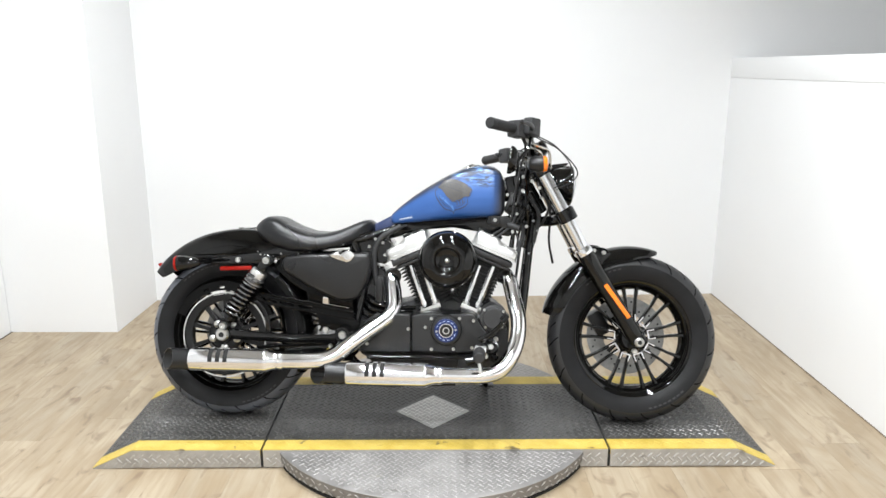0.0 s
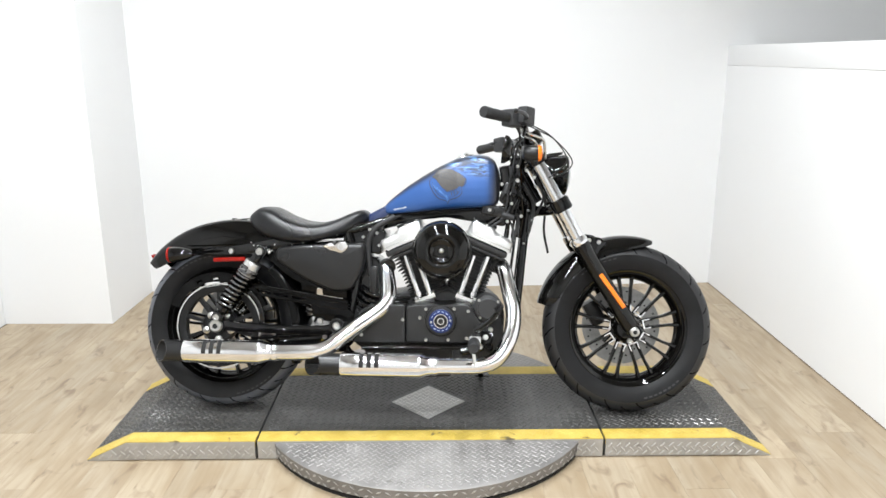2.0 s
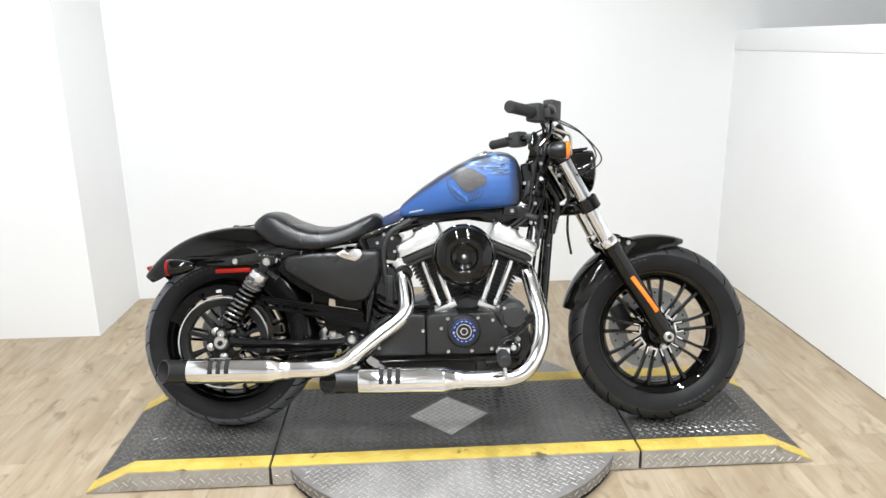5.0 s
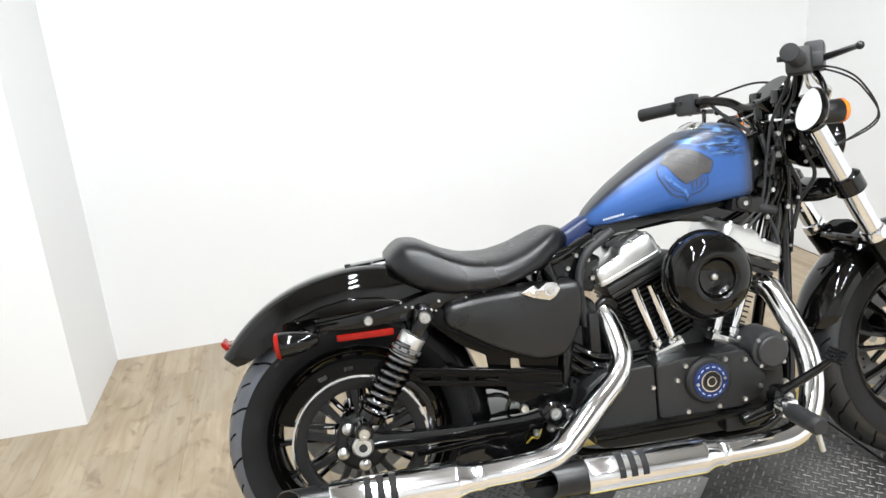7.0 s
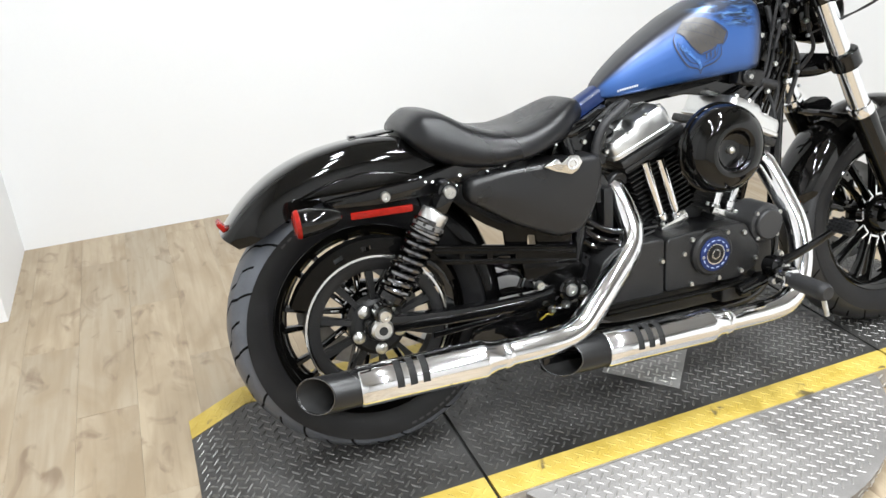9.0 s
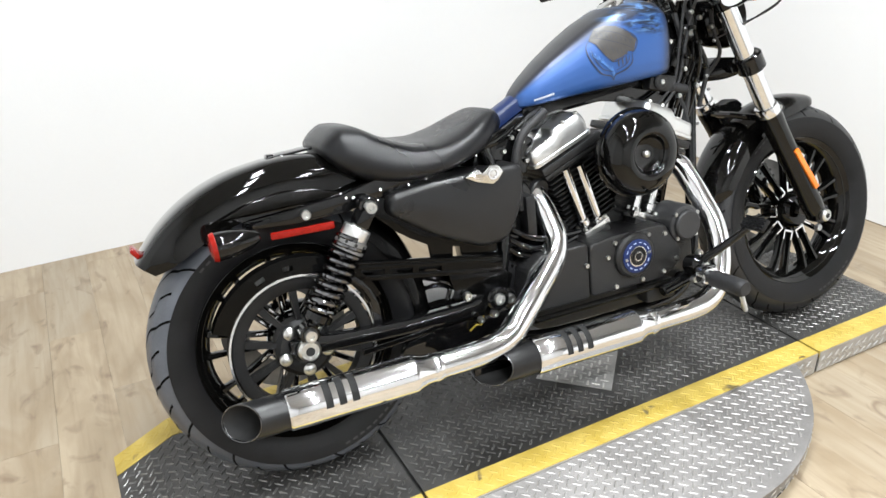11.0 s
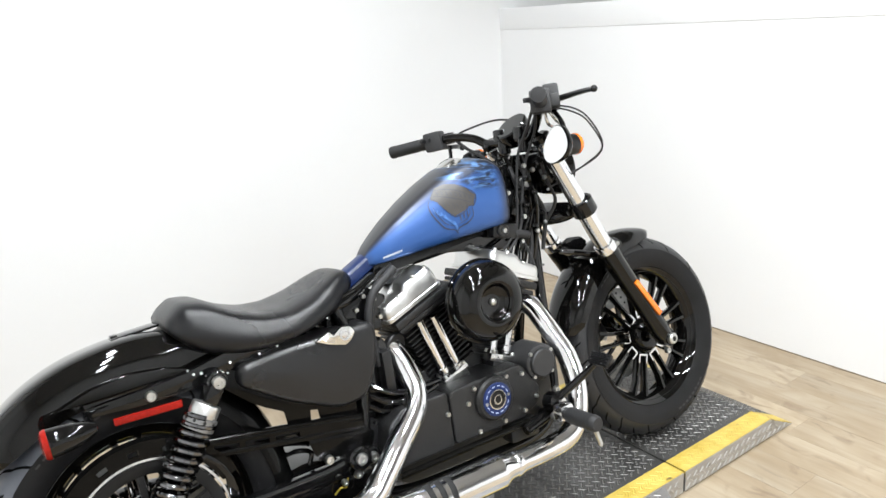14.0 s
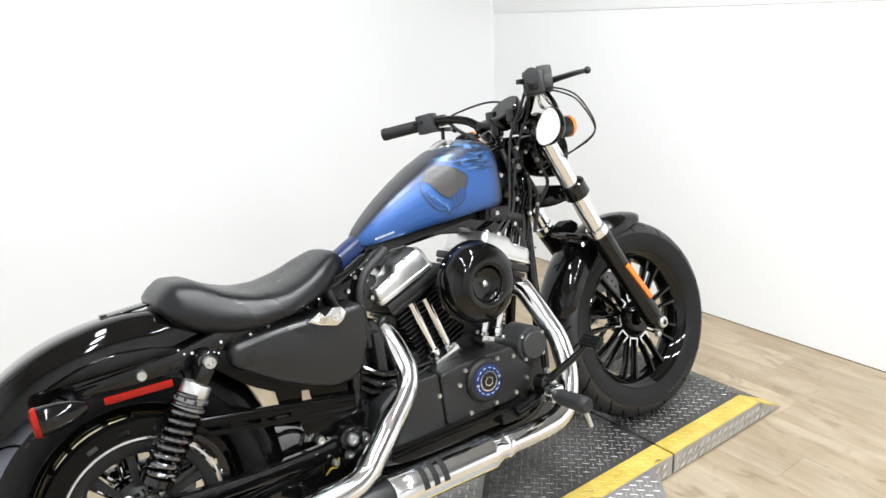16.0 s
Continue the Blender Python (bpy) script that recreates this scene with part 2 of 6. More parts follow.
def curve_points(points, per=8):
    p = [Vector(v) for v in points]
    p = [p[0] * 2 - p[1]] + p + [p[-1] * 2 - p[-2]]
    out = []
    for i in range(1, len(p) - 2):
        for k in range(per):
            t = k / per
            a, b, c, d = p[i - 1], p[i], p[i + 1], p[i + 2]
            out.append(0.5 * (2 * b + (c - a) * t + (2 * a - 5 * b + 4 * c - d) * t * t + (3 * b - a - 3 * c + d) * t ** 3))
    out.append(p[-2])
    return out


def tube(bm, points, r, seg=12, per=8, ends=True):
    """A round bar along a smooth line; r is a radius or a function of 0..1."""
    line = curve_points(points, per) if per > 1 else [Vector(v) for v in points]
    n = len(line)
    up, rows = Vector((0.13, 0.2, 1)), []
    for i, p in enumerate(line):
        d = (line[min(i + 1, n - 1)] - line[max(i - 1, 0)]).normalized()
        side = d.cross(up).normalized()
        up = side.cross(d).normalized()
        rad = r(i / (n - 1)) if callable(r) else r
        rows.append([bm.verts.new(p + rad * (math.cos(2 * math.pi * k / seg) * side + math.sin(2 * math.pi * k / seg) * up)) for k in range(seg)])
    for a, b in zip(rows, rows[1:]):
        for k in range(seg):
            bm.faces.new((a[k], a[(k + 1) % seg], b[(k + 1) % seg], b[k]))
    if ends:
        bm.faces.new(rows[0])
        bm.faces.new(rows[-1])
    return bm


def loft(bm, rings, closed=True, caps=True):
    rows = [[bm.verts.new(v) for v in ring] for ring in rings]
    n = len(rows[0])
    for a, b in zip(rows, rows[1:]):
        for k in range(n if closed else n - 1):
            bm.faces.new((a[k], a[(k + 1) % n], b[(k + 1) % n], b[k]))
    if caps:
        bm.faces.new(rows[0])
        bm.faces.new(rows[-1])
    return bm


def prism(bm, poly, y0, y1, bevel=0.0, seg=2):
    """A polygon in x and z, extruded from y0 to y1 and bevelled."""
    g = bmesh.new()
    a = [g.verts.new((x, y0, z)) for x, z in poly]
    b = [g.verts.new((x, y1, z)) for x, z in poly]
    g.faces.new(a)
    g.faces.new(b[::-1])
    for i in range(len(poly)):
        j = (i + 1) % len(poly)
        g.faces.new((a[i], b[i], b[j], a[j]))
    bmesh.ops.recalc_face_normals(g, faces=g.faces)
    if bevel:
        bmesh.ops.bevel(g, geom=g.edges[:], offset=bevel, segments=seg, affect="EDGES", profile=0.6)
    join(bm, g)
    return bm


def rounded(poly, r, n=4):
    """The polygon with its corners rounded."""
    out, k = [], len(poly)
    for i in range(k):
        p, a, b = Vector(poly[i]), Vector(poly[i - 1]), Vector(poly[(i + 1) % k])
        e, f = (a - p), (b - p)
        rr = min(r, e.length * 0.45, f.length * 0.45)
        s, t = p + e.normalized() * rr, p + f.normalized() * rr
        for j in range(n + 1):
            u = j / n
            out.append(tuple((1 - u) ** 2 * s + 2 * u * (1 - u) * p + u * u * t))
    return out


def bolt(bm, p, d, r, h):
    """A round-headed bolt at p that points along d."""
    return lathe(bm, [(r, 0), (r, h * 0.55), (r * 0.8, h), (r * 0.42, h), (r * 0.38, h * 0.6)], p, d, 12)


def B():
    return bmesh.new()


# ---------------------------------------------------------------- the room
def wall(name, x0, x1, y0, y1, z0, z1, material=None):
    o = part(name, box(B(), ((x0 + x1) / 2, (y0 + y1) / 2, (z0 + z1) / 2), (x1 - x0, y1 - y0, z1 - z0)), material or M_WALL, smooth=0, kind="structure")
    return o


XL, XR, YF = -2.23, 1.70, -5.2
# the back wall runs slightly askew to the lift


def slab(name, plan, z0, z1, material):
    b = B()
    lo, hi = [b.verts.new((x, y, z0)) for x, y in plan], [b.verts.new((x, y, z1)) for x, y in plan]
    b.faces.new(lo)
    b.faces.new(hi[::-1])
    for i in range(len(plan)):
        j = (i + 1) % len(plan)
        b.faces.new((lo[i], hi[i], hi[j], lo[j]))
    return part(name, b, material, smooth=0, kind="structure")


slab("wall_north", [(-1.80, 1.625), (3.2, 1.80), (3.2, 1.95), (-1.80, 1.775)], 0, CEIL, M_WALL)
slab("wall_return", [(-2.38, 1.09), (-1.672, 1.085), (-1.664, 1.63), (-1.80, 1.775), (-2.38, 1.775)], 0, CEIL, M_WALL)
wall("wall_west", XL - 0.15, XL, -0.6, 1.085, 0, CEIL)
wall("wall_west_far", XL - 0.15, XL, YF, -0.6, 0, CEIL, M_SOUTH)
wall("wall_south", XL - 0.15, 3.2, YF - 0.15, YF, 0, CEIL, M_SOUTH)
wall("wall_east", XR, XR + 0.14, YF, 1.765, 0, 1.30)
wall("wall_upper_east", 3.2, 3.35, YF - 0.15, 1.95, 0, CEIL, M_UPPER)
wall("ceiling", XL - 0.15, 3.35, YF - 0.15, 1.95, CEIL, CEIL + 0.1, M_CEIL)
part("ledge", box(B(), (XR + 0.067, -1.715, 1.355), (0.140, 6.97, 0.11), 0.004), M_WALL, kind="structure")
wall("floor_base", XL - 0.15, 3.35, YF - 0.15, 1.95, -0.10, -0.008, M_FLOORGAP)

# dark strip that stands in for the shaded gap at the wall's foot
part("wall_foot_gap", box(B(), (XR - 0.001, -1.72, 0.002), (0.002, 6.94, 0.004)), M_FLOORGAP, smooth=0, kind="structure")
for tx, ty in TRACKS:
    rail = tagged(part("ceiling_light", box(B(), (tx, ty, CEIL - 0.02), (0.05, 1.1, 0.04), 0.006), M_LAMP), "white lamp rail with round spot heads on the ceiling", "ceiling light", "ceiling lights")
    for dx, dy in HEADS:
        part("spot_head", lathe(B(), [(0.064, -0.12), (0.072, -0.12), (0.072, 0.0), (0.02, 0.03), (0.012, 0.03), (0.012, 0.08), (0.002, 0.08), (0.002, 0.0), (0.060, -0.03)], (tx + dx, ty + dy, CEIL - 0.10), (0, 0, 1), 24, close=True), M_LAMP, rail)

# ---------------------------------------------------------------- the lift deck
DZ, YN, YK = 0.070, -0.280, 0.338          # deck height, near and far edge
YI, YJ = -0.210, 0.262                     # inner edges of the painted bands
XB, XE, XJ = 1.050, 1.190, 0.603           # bend and tip of the ramps, joint


def deck_z(x):
    a = abs(x)
    return DZ if a <= XB else DZ - (a - XB) / (XE - XB) * (DZ - 0.004)


def sheet(bm, x0, x1, y0, y1, z0, lift=0.0):
    """A slab that follows the deck's top, down to z0 or, at the ramps, to the floor."""
    xs = sorted({x0, x1} | {s for s in (-XB, XB) if x0 < s < x1})
    top, bot = [], []
    for x in xs:
        z = deck_z(x) + lift
        top.append([bm.verts.new((x, y, z)) for y in (y0, y1)])
        bot.append([bm.verts.new((x, y, min(z - 0.003, z0))) for y in (y0, y1)])
    for i in range(len(xs) - 1):
        for q in ((top[i][0], top[i + 1][0], top[i + 1][1], top[i][1]), (bot[i][0], bot[i][1], bot[i + 1][1], bot[i + 1][0]),
                  (top[i][0], bot[i][0], bot[i + 1][0], top[i + 1][0]), (top[i][1], top[i + 1][1], bot[i + 1][1], bot[i][1])):
            bm.faces.new(q)
    for i in (0, -1):
        bm.faces.new((top[i][0], top[i][1], bot[i][1], bot[i][0]))
    return bm


def weave(x0, x1, y0, y1, pitch):
    """Places of a tread plate's lugs: a lattice on edge, each lug pointing at the middle of the next."""
    q, out = pitch / math.sqrt(2), []
    m = int(max(abs(x0), abs(x1), abs(y0), abs(y1)) / q) + 2
    for u in range(-m, m + 1):
        for v in range(-m, m + 1):
            x, y = u * q, v * q
            if (u + v) % 2 == 0 and x0 <= x <= x1 and y0 <= y <= y1:
                out.append((x, y, 45 if v % 2 else -45))
    return out


def lugs(inside, x0, x1, y0, y1, zf, pitch=0.0205, length=0.0245, width=0.0060, height=0.0020, turn=0.0):
    """Raised bars of tread plate, each leaning the other way from its neighbours."""
    vs, fs = [], []
    for x, y, a in weave(x0, x1, y0, y1, pitch):
            if not inside(x, y):
                continue
            a = radians(a + turn)
            c, s = math.cos(a), math.sin(a)
            k = len(vs)
            for u, v, h in [(-0.5, 0, 0), (-0.34, -0.5, 0), (0.34, -0.5, 0), (0.5, 0, 0), (0.34, 0.5, 0), (-0.34, 0.5, 0), (-0.36, -0.12, 1), (0.36, -0.12, 1), (0.36, 0.12, 1), (-0.36, 0.12, 1)]:
                px, py = x + u * length * c - v * width * s, y + u * length * s + v * width * c
                vs.append((px, py, zf(px) + h * height))
            fs += [tuple(k + q for q in f) for f in ((6, 7, 8, 9), (1, 2, 7, 6), (4, 5, 9, 8), (0, 1, 6), (0, 6, 9), (0, 9, 5), (3, 7, 2), (3, 8, 7), (3, 4, 8))]
    return vs, fs


def raw(name, vs, fs, material, parent, kind="stuff", label=""):
    me = bpy.data.meshes.new(name)
    me.from_pydata(vs, [], fs)
    me.materials.append(material)
    o = new(name, me)
    o.parent = parent
    return tagged(o, label, kind=kind)


def lug_pieces(parent, material, spots, length, width, height):
    """Lugs as pieces of their own, on one shared mesh."""
    me = bpy.data.meshes.new("lug")
    vs = [(u * length, v * width, h * height) for u, v, h in ((-0.5, 0, 0), (-0.34, -0.5, 0), (0.34, -0.5, 0), (0.5, 0, 0), (0.34, 0.5, 0), (-0.34, 0.5, 0), (-0.36, -0.12, 1), (0.36, -0.12, 1), (0.36, 0.12, 1), (-0.36, 0.12, 1))]
    me.from_pydata(vs, [], [(6, 7, 8, 9), (1, 2, 7, 6), (4, 5, 9, 8), (0, 1, 6), (0, 6, 9), (0, 9, 5), (3, 7, 2), (3, 8, 7), (3, 4, 8)])
    me.materials.append(material)
    for x, y, z, a in spots:
        o = new("lug", me)
        o.location, o.rotation_euler, o.parent = (x, y, z), (0, 0, radians(a)), parent


def grid_spots(inside, x0, x1, y0, y1, z, pitch):
    out = [(x, y, z, a) for x, y, a in weave(x0, x1, y0, y1, pitch) if inside(x, y)]
    return out


def near_deck(x, y):
    """The stretch of the platform that the walk passes nearest."""
    return -0.45 < x < 0.40 and y < -0.085


def near_disc(x, y):
    return -0.22 < x < 0.34 and -0.56 < y < YN


def diamond(x, y, grow=0.0):
    return abs(x + 0.010) + abs(y - 0.012) < 0.140 + grow


def deck_section(name, x0, x1, label):
    e = tagged(new(name), label, "lift ramp", "sections of the motorcycle lift")
    part("deck_plate", sheet(B(), x0, x1, YI, YJ, 0.010), M_DECK, e, "worn black tread plate", smooth=0)
    part("edge_band", sheet(B(), x0, x1, YN + 0.002, YI - 0.0005, 0.05, 0.001), M_YELLOW, e, "yellow painted edge band", smooth=0)
    part("edge_band", sheet(B(), x0, x1, YJ + 0.0005, YK - 0.002, 0.05, 0.001), M_YELLOW, e, "yellow painted edge band", smooth=0)
    for y0, y1 in ((YN, YN + 0.006), (YK - 0.006, YK)):
        # brighter plate metal: front light on the skirts is put into the colour
        part("side_skirt", sheet(B(), x0 + 0.001, x1 - 0.001, y0, y1, 0.004, -0.0015), M_COVER, e, "bare aluminium tread plate skirt", smooth=0)
    near = near_deck if name == "lift_platform" else (lambda x, y: False)
    lug_pieces(e, M_LUG, grid_spots(lambda x, y: near(x, y) and not diamond(x, y, 0.012), x0 + 0.012, x1 - 0.012, YI + 0.008, YJ - 0.008, DZ, 0.0205), 0.0245, 0.0060, 0.0020)
    vs, fs = lugs(lambda x, y: not diamond(x, y, 0.012) and not near(x, y), x0 + 0.012, x1 - 0.012, YI + 0.008, YJ - 0.008, deck_z)
    raw("deck_tread", vs, fs, M_LUG, e)
    for a, b in ((YN + 0.01, YI - 0.008), (YJ + 0.008, YK - 0.01)):
        vs, fs = lugs(lambda x, y: True, x0 + 0.012, x1 - 0.012, a, b, lambda x: deck_z(x) + 0.001, height=0.0011)
        raw("band_tread", vs, fs, M_YELLOW, e)
    # lugs of the near skirt stand out from its face
    vs, fs = lugs(lambda x, z: z < deck_z(x) - 0.012, x0 + 0.015, x1 - 0.015, 0.012, DZ - 0.008, lambda x: 0.0, 0.0215, 0.0250, 0.0060)
    raw("skirt_tread", [(x, YN - h, z) for x, z, h in vs], fs, M_PLUG, e)
    return e


centre = deck_section("lift_platform", -XJ + 0.004, XJ - 0.004, "black tread plate motorcycle lift platform with yellow edges")
left = deck_section("lift_ramp", -XE, -XJ - 0.004, "black tread plate loading ramp with yellow edges, on the floor")
right = deck_section("lift_ramp", XJ + 0.004, XE, "black tread plate loading ramp with yellow edges, on the floor")
for s in (-1, 1):
    # dark bars fill the open joints and stand for their shade
    part("joint_gap_bar", box(B(), (s * XJ, (YN + YK) / 2, 0.034), (0.0075, YK - YN - 0.006, 0.058)), M_GAP, centre, "dark gap between the deck sections", smooth=0)

g = B()
dm = [(-0.150, 0.012), (-0.010, -0.128), (0.130, 0.012), (-0.010, 0.152)]
lo, hi = [g.verts.new((x, y, DZ - 0.001)) for x, y in dm], [g.verts.new((x, y, DZ + 0.0025)) for x, y in dm]
g.faces.new(hi)
g.faces.new(lo[::-1])
for i in range(4):
    g.faces.new((lo[i], lo[(i + 1) % 4], hi[(i + 1) % 4], hi[i]))
dia = part("diamond_plate", g, M_COVER, centre, "bare aluminium diamond-shaped cover plate", smooth=0)
vs, fs = lugs(lambda x, y: diamond(x, y, -0.016), -0.16, 0.14, -0.14, 0.16, lambda x: DZ + 0.0025, 0.0205, 0.024, 0.0055, 0.0016)
raw("plate_tread", vs, fs, M_COVERLUG, dia)

DC, DR = (-0.013, 0.040), 0.612
disc = tagged(new("turntable"), "round bare aluminium tread plate turntable on the floor", "turntable")
part("turntable_disc", lathe(B(), [(DR - 0.012, 0.0), (DR, 0.004), (DR + 0.004, 0.046), (DR - 0.002, 0.0485)], (*DC, 0.014), (0, 0, 1), 96), M_PLATE, disc, "bare aluminium tread plate disc", smooth=30)
# dark ring that stands in for the shaded gap under the disc
part("turntable_shade_ring", lathe(B(), [(DR - 0.004, 0.0), (DR - 0.004, 0.010), (DR - 0.02, 0.0135)], (*DC, 0.0), (0, 0, 1), 96), M_GAP, disc, "dark ring for the shade under the disc")
vs, fs = lugs(lambda x, y: math.hypot(x - DC[0], y - DC[1]) < DR - 0.014 and (y < YN - 0.008 or y > YK + 0.008) and not near_disc(x, y), -0.7, 0.7, -0.7, 0.8, lambda x: 0.0625, 0.0205, 0.0240, 0.0052, 0.0012)
raw("disc_tread", vs, fs, M_DISCLUG, disc)
lug_pieces(disc, M_DISCLUG, grid_spots(lambda x, y: near_disc(x, y) and math.hypot(x - DC[0], y - DC[1]) < DR - 0.014 and y < YN - 0.008, -0.7, 0.7, -0.7, 0.0, 0.0625, 0.0205), 0.0240, 0.0052, 0.0012)
ev, ef = [], []
n = 130
for i in range(n):
    a0 = 2 * math.pi * i / n
    for zc in (0.024, 0.046):
        a, k, up = a0 + (0.024 if zc > 0.03 else 0), len(ev), (1 if (i + (zc > 0.03)) % 2 else -1)
        for da, dz, dr in ((-0.016, -0.006 * up, 0), (0.003, -0.004, 0), (0.016, 0.006 * up, 0), (-0.003, 0.004, 0), (-0.010, -0.003 * up, 0.0018), (0.010, 0.003 * up, 0.0018)):
            r = DR + 0.0015 + (zc + dz - 0.014) * 0.08 + dr
            ev.append((DC[0] + r * math.cos(a + da), DC[1] + r * math.sin(a + da), zc + dz))
        ef += [(k, k + 1, k + 4), (k + 1, k + 5, k + 4), (k + 1, k + 2, k + 5), (k + 2, k + 3, k + 5), (k + 3, k + 4, k + 5), (k + 3, k, k + 4)]
raw("rim_tread", ev, ef, M_PLUG, disc)

# ---------------------------------------------------------------- the motorcycle (x ahead, y to its left, z up from the deck)
bike = tagged(new("motorcycle"), "blue and black cruiser motorcycle leaning on its stand on the lift", "motorcycle")
bike.matrix_world = pose(-0.770, 0.035, DZ + 0.001) @ pose(0, 0, 0, 0, 0, -3.0) @ pose(0, 0, 0, -10.5, 0, 0)
RW, FW = Vector((0, 0, 0.319)), Vector((1.499, 0, 0.3125))
WR, WF = Vector((0, 0, 0.305)), Vector((1.497, 0, 0.309))       # wheel centres in the plane of the wheels
LEAN = pose(0, -0.037, -0.001) @ pose(0, 0, 0, -5.0, 0, 0)       # that plane against the body's


def tyre_profile(R, half, rb, crown):
    """Half sections of a tyre: (radius, side)."""
    pts = [(rb, -half * 0.74), (rb + 0.012, -half * 0.86), (rb + 0.040, -half * 0.985), (rb + 0.058, -half), (R - 0.040, -half * 0.965),
           (R - 0.029, -half * 0.90), (R - 0.018, -half * 0.79), (R - 0.008, -half * 0.57), (R - 0.002, -half * 0.30), (R, 0)]
    return pts + [(r, -y) for r, y in pts[-2::-1]]


def surf(R, half, y):
    """Radius of the tread at side y."""
    u = abs(y) / half
    return R - np.interp(u, (0, 0.30, 0.57, 0.79, 0.90, 0.965, 1.0), (0, 0.002, 0.008, 0.018, 0.029, 0.040, 0.058))


def wheel(name, c, R, half, label, tread):
    g = B()
    lathe(g, [(0.213, -half * 0.80), (0.217, -half * 0.76), (0.214, -half * 0.70), (0.200, -half * 0.66), (0.193, -half * 0.40), (0.187, -half * 0.2), (0.187, half * 0.2),
              (0.193, half * 0.40), (0.200, half * 0.66), (0.217, half * 0.76), (0.213, half * 0.80), (0.203, half * 0.5), (0.181, half * 0.2), (0.181, -half * 0.2), (0.196, -half * 0.6)], c, (0, 1, 0), 72, close=True)
    w = part(name, g, M_BLACK, bike, label)
    part("tyre", lathe(B(), tyre_profile(R, half, 0.212, 0), c, (0, 1, 0), 96, close=True), M_RUBBER, w, "black rubber tyre", smooth=50)
    crown = [p for p in tyre_profile(R, half, 0.212, 0) if abs(p[1]) <= half * 0.97 and p[0] > R - 0.041]
    part("tread", lathe(B(), [(r + 0.0006, y) for r, y in crown] + [(r - 0.004, y) for r, y in crown[::-1]], c, (0, 1, 0), 96, close=True), tread, w, "grey-black tread band, sheen coloured into the rear one", smooth=50)
    # slanted tread grooves from the shoulder towards the crown
    for side in (-1, 1):
        for i in range(30):
            a0 = 2 * math.pi * (i + (0.5 if side > 0 else 0)) / 30
            path = [(0.95, 0.0), (0.72, 0.075), (0.45, 0.11), (0.08, 0.25)] if i % 2 else [(0.84, 0.02), (0.58, 0.09), (0.50, 0.19), (0.24, 0.25)]
            line, vs, fs = [], [], []
            for (u0, b0), (u1, b1) in zip(path, path[1:]):
                for k in range(4):
                    line.append((u0 + (u1 - u0) * k / 4, b0 + (b1 - b0) * k / 4))
            line.append(path[-1])
            for u, b in line:
                for da in (-0.011, 0.011):
                    y = side * u * half
                    r = surf(R, half, y) + 0.0014
                    a = a0 + b + da
                    vs.append((c[0] + r * math.cos(a), c[1] + y, c[2] + r * math.sin(a)))
            for k in range(len(line) - 1):
                fs.append((2 * k, 2 * k + 1, 2 * k + 3, 2 * k + 2))
            raw("tread_groove", vs, fs, M_GROOVE, w, kind="")
    # moulded marks on the side wall
    for start, count in ((-1.35, 8), (1.75, 8)):
        for i in range(count):
            a, vs = start + i * 0.072, []
            for da, dr in ((0, 0.244), (0.045, 0.244), (0.045, 0.262), (0, 0.262)):
                yy = -half * np.interp(dr, (0.212, 0.252, 0.27, R - 0.040), (0.74, 0.985, 1.0, 0.965)) - 0.0008
                vs.append((c[0] + dr * math.cos(a + da), c[1] + yy, c[2] + dr * math.sin(a + da)))
            raw("side_mark", vs, [(0, 1, 2, 3)], M_MARK, w, kind="")
    part("hub", lathe(B(), [(0.02, -0.055), (0.040, -0.052), (0.050, -0.040), (0.056, -0.02), (0.056, 0.02), (0.050, 0.045), (0.02, 0.055)], c, (0, 1, 0), 32), M_BLACK, w, "gloss black wheel hub")
    for i in range(9):
        a = 2 * math.pi * i / 9 + 0.2
        t, s = Vector((math.cos(a), 0, math.sin(a))), Vector((-math.sin(a), 0, math.cos(a)))
        for sd in (-1, 1):
            g = B()
            rings = []
            for r, off, w0, d0, yy in ((0.048, 0.013, 0.0065, 0.014, -0.012), (0.085, 0.0145, 0.006, 0.013, -0.016), (0.14, 0.018, 0.0055, 0.012, -0.018), (0.188, 0.025, 0.0075, 0.014, -0.016)):
                m = Vector(c) + t * r + s * off * sd + Vector((0, yy, 0))
                rings.append([m + s * w0 * u + Vector((0, d0 * v, 0)) for u, v in ((-1, -0.6), (-0.6, -1), (0.6, -1), (1, -0.6), (1, 0.6), (0.6, 1), (-0.6, 1), (-1, 0.6))])
            loft(g, rings)
            part("spoke", g, M_BLACK, w)
        m = Vector(c) + t * 0.070 + Vector((0, -0.0275, 0))
        rot = Matrix((s, Vector((0, 1, 0)), t)).transposed()
        g = box(B(), m - t * 0.008, (0.034, 0.004, 0.006), 0.001, rot)
        for sd in (-1, 1):
            box(g, m + s * 0.0155 * sd + t * 0.004, (0.005, 0.004, 0.028), 0.001, rot)
        part("machined_accent", g, M_CHROME, w, "bright machined spoke root")
    return w


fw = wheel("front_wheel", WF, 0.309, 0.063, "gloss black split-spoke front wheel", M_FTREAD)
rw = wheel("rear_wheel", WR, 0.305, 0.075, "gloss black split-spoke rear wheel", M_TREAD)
fw.matrix_local, rw.matrix_local = LEAN, LEAN


def flat_ring(c, y, r0, r1, thick):
    return lathe(B(), [(r0, -thick / 2), (r1, -thick / 2), (r1, thick / 2), (r0, thick / 2)], (c[0], y, c[2]), (0, 1, 0), 64, close=True)


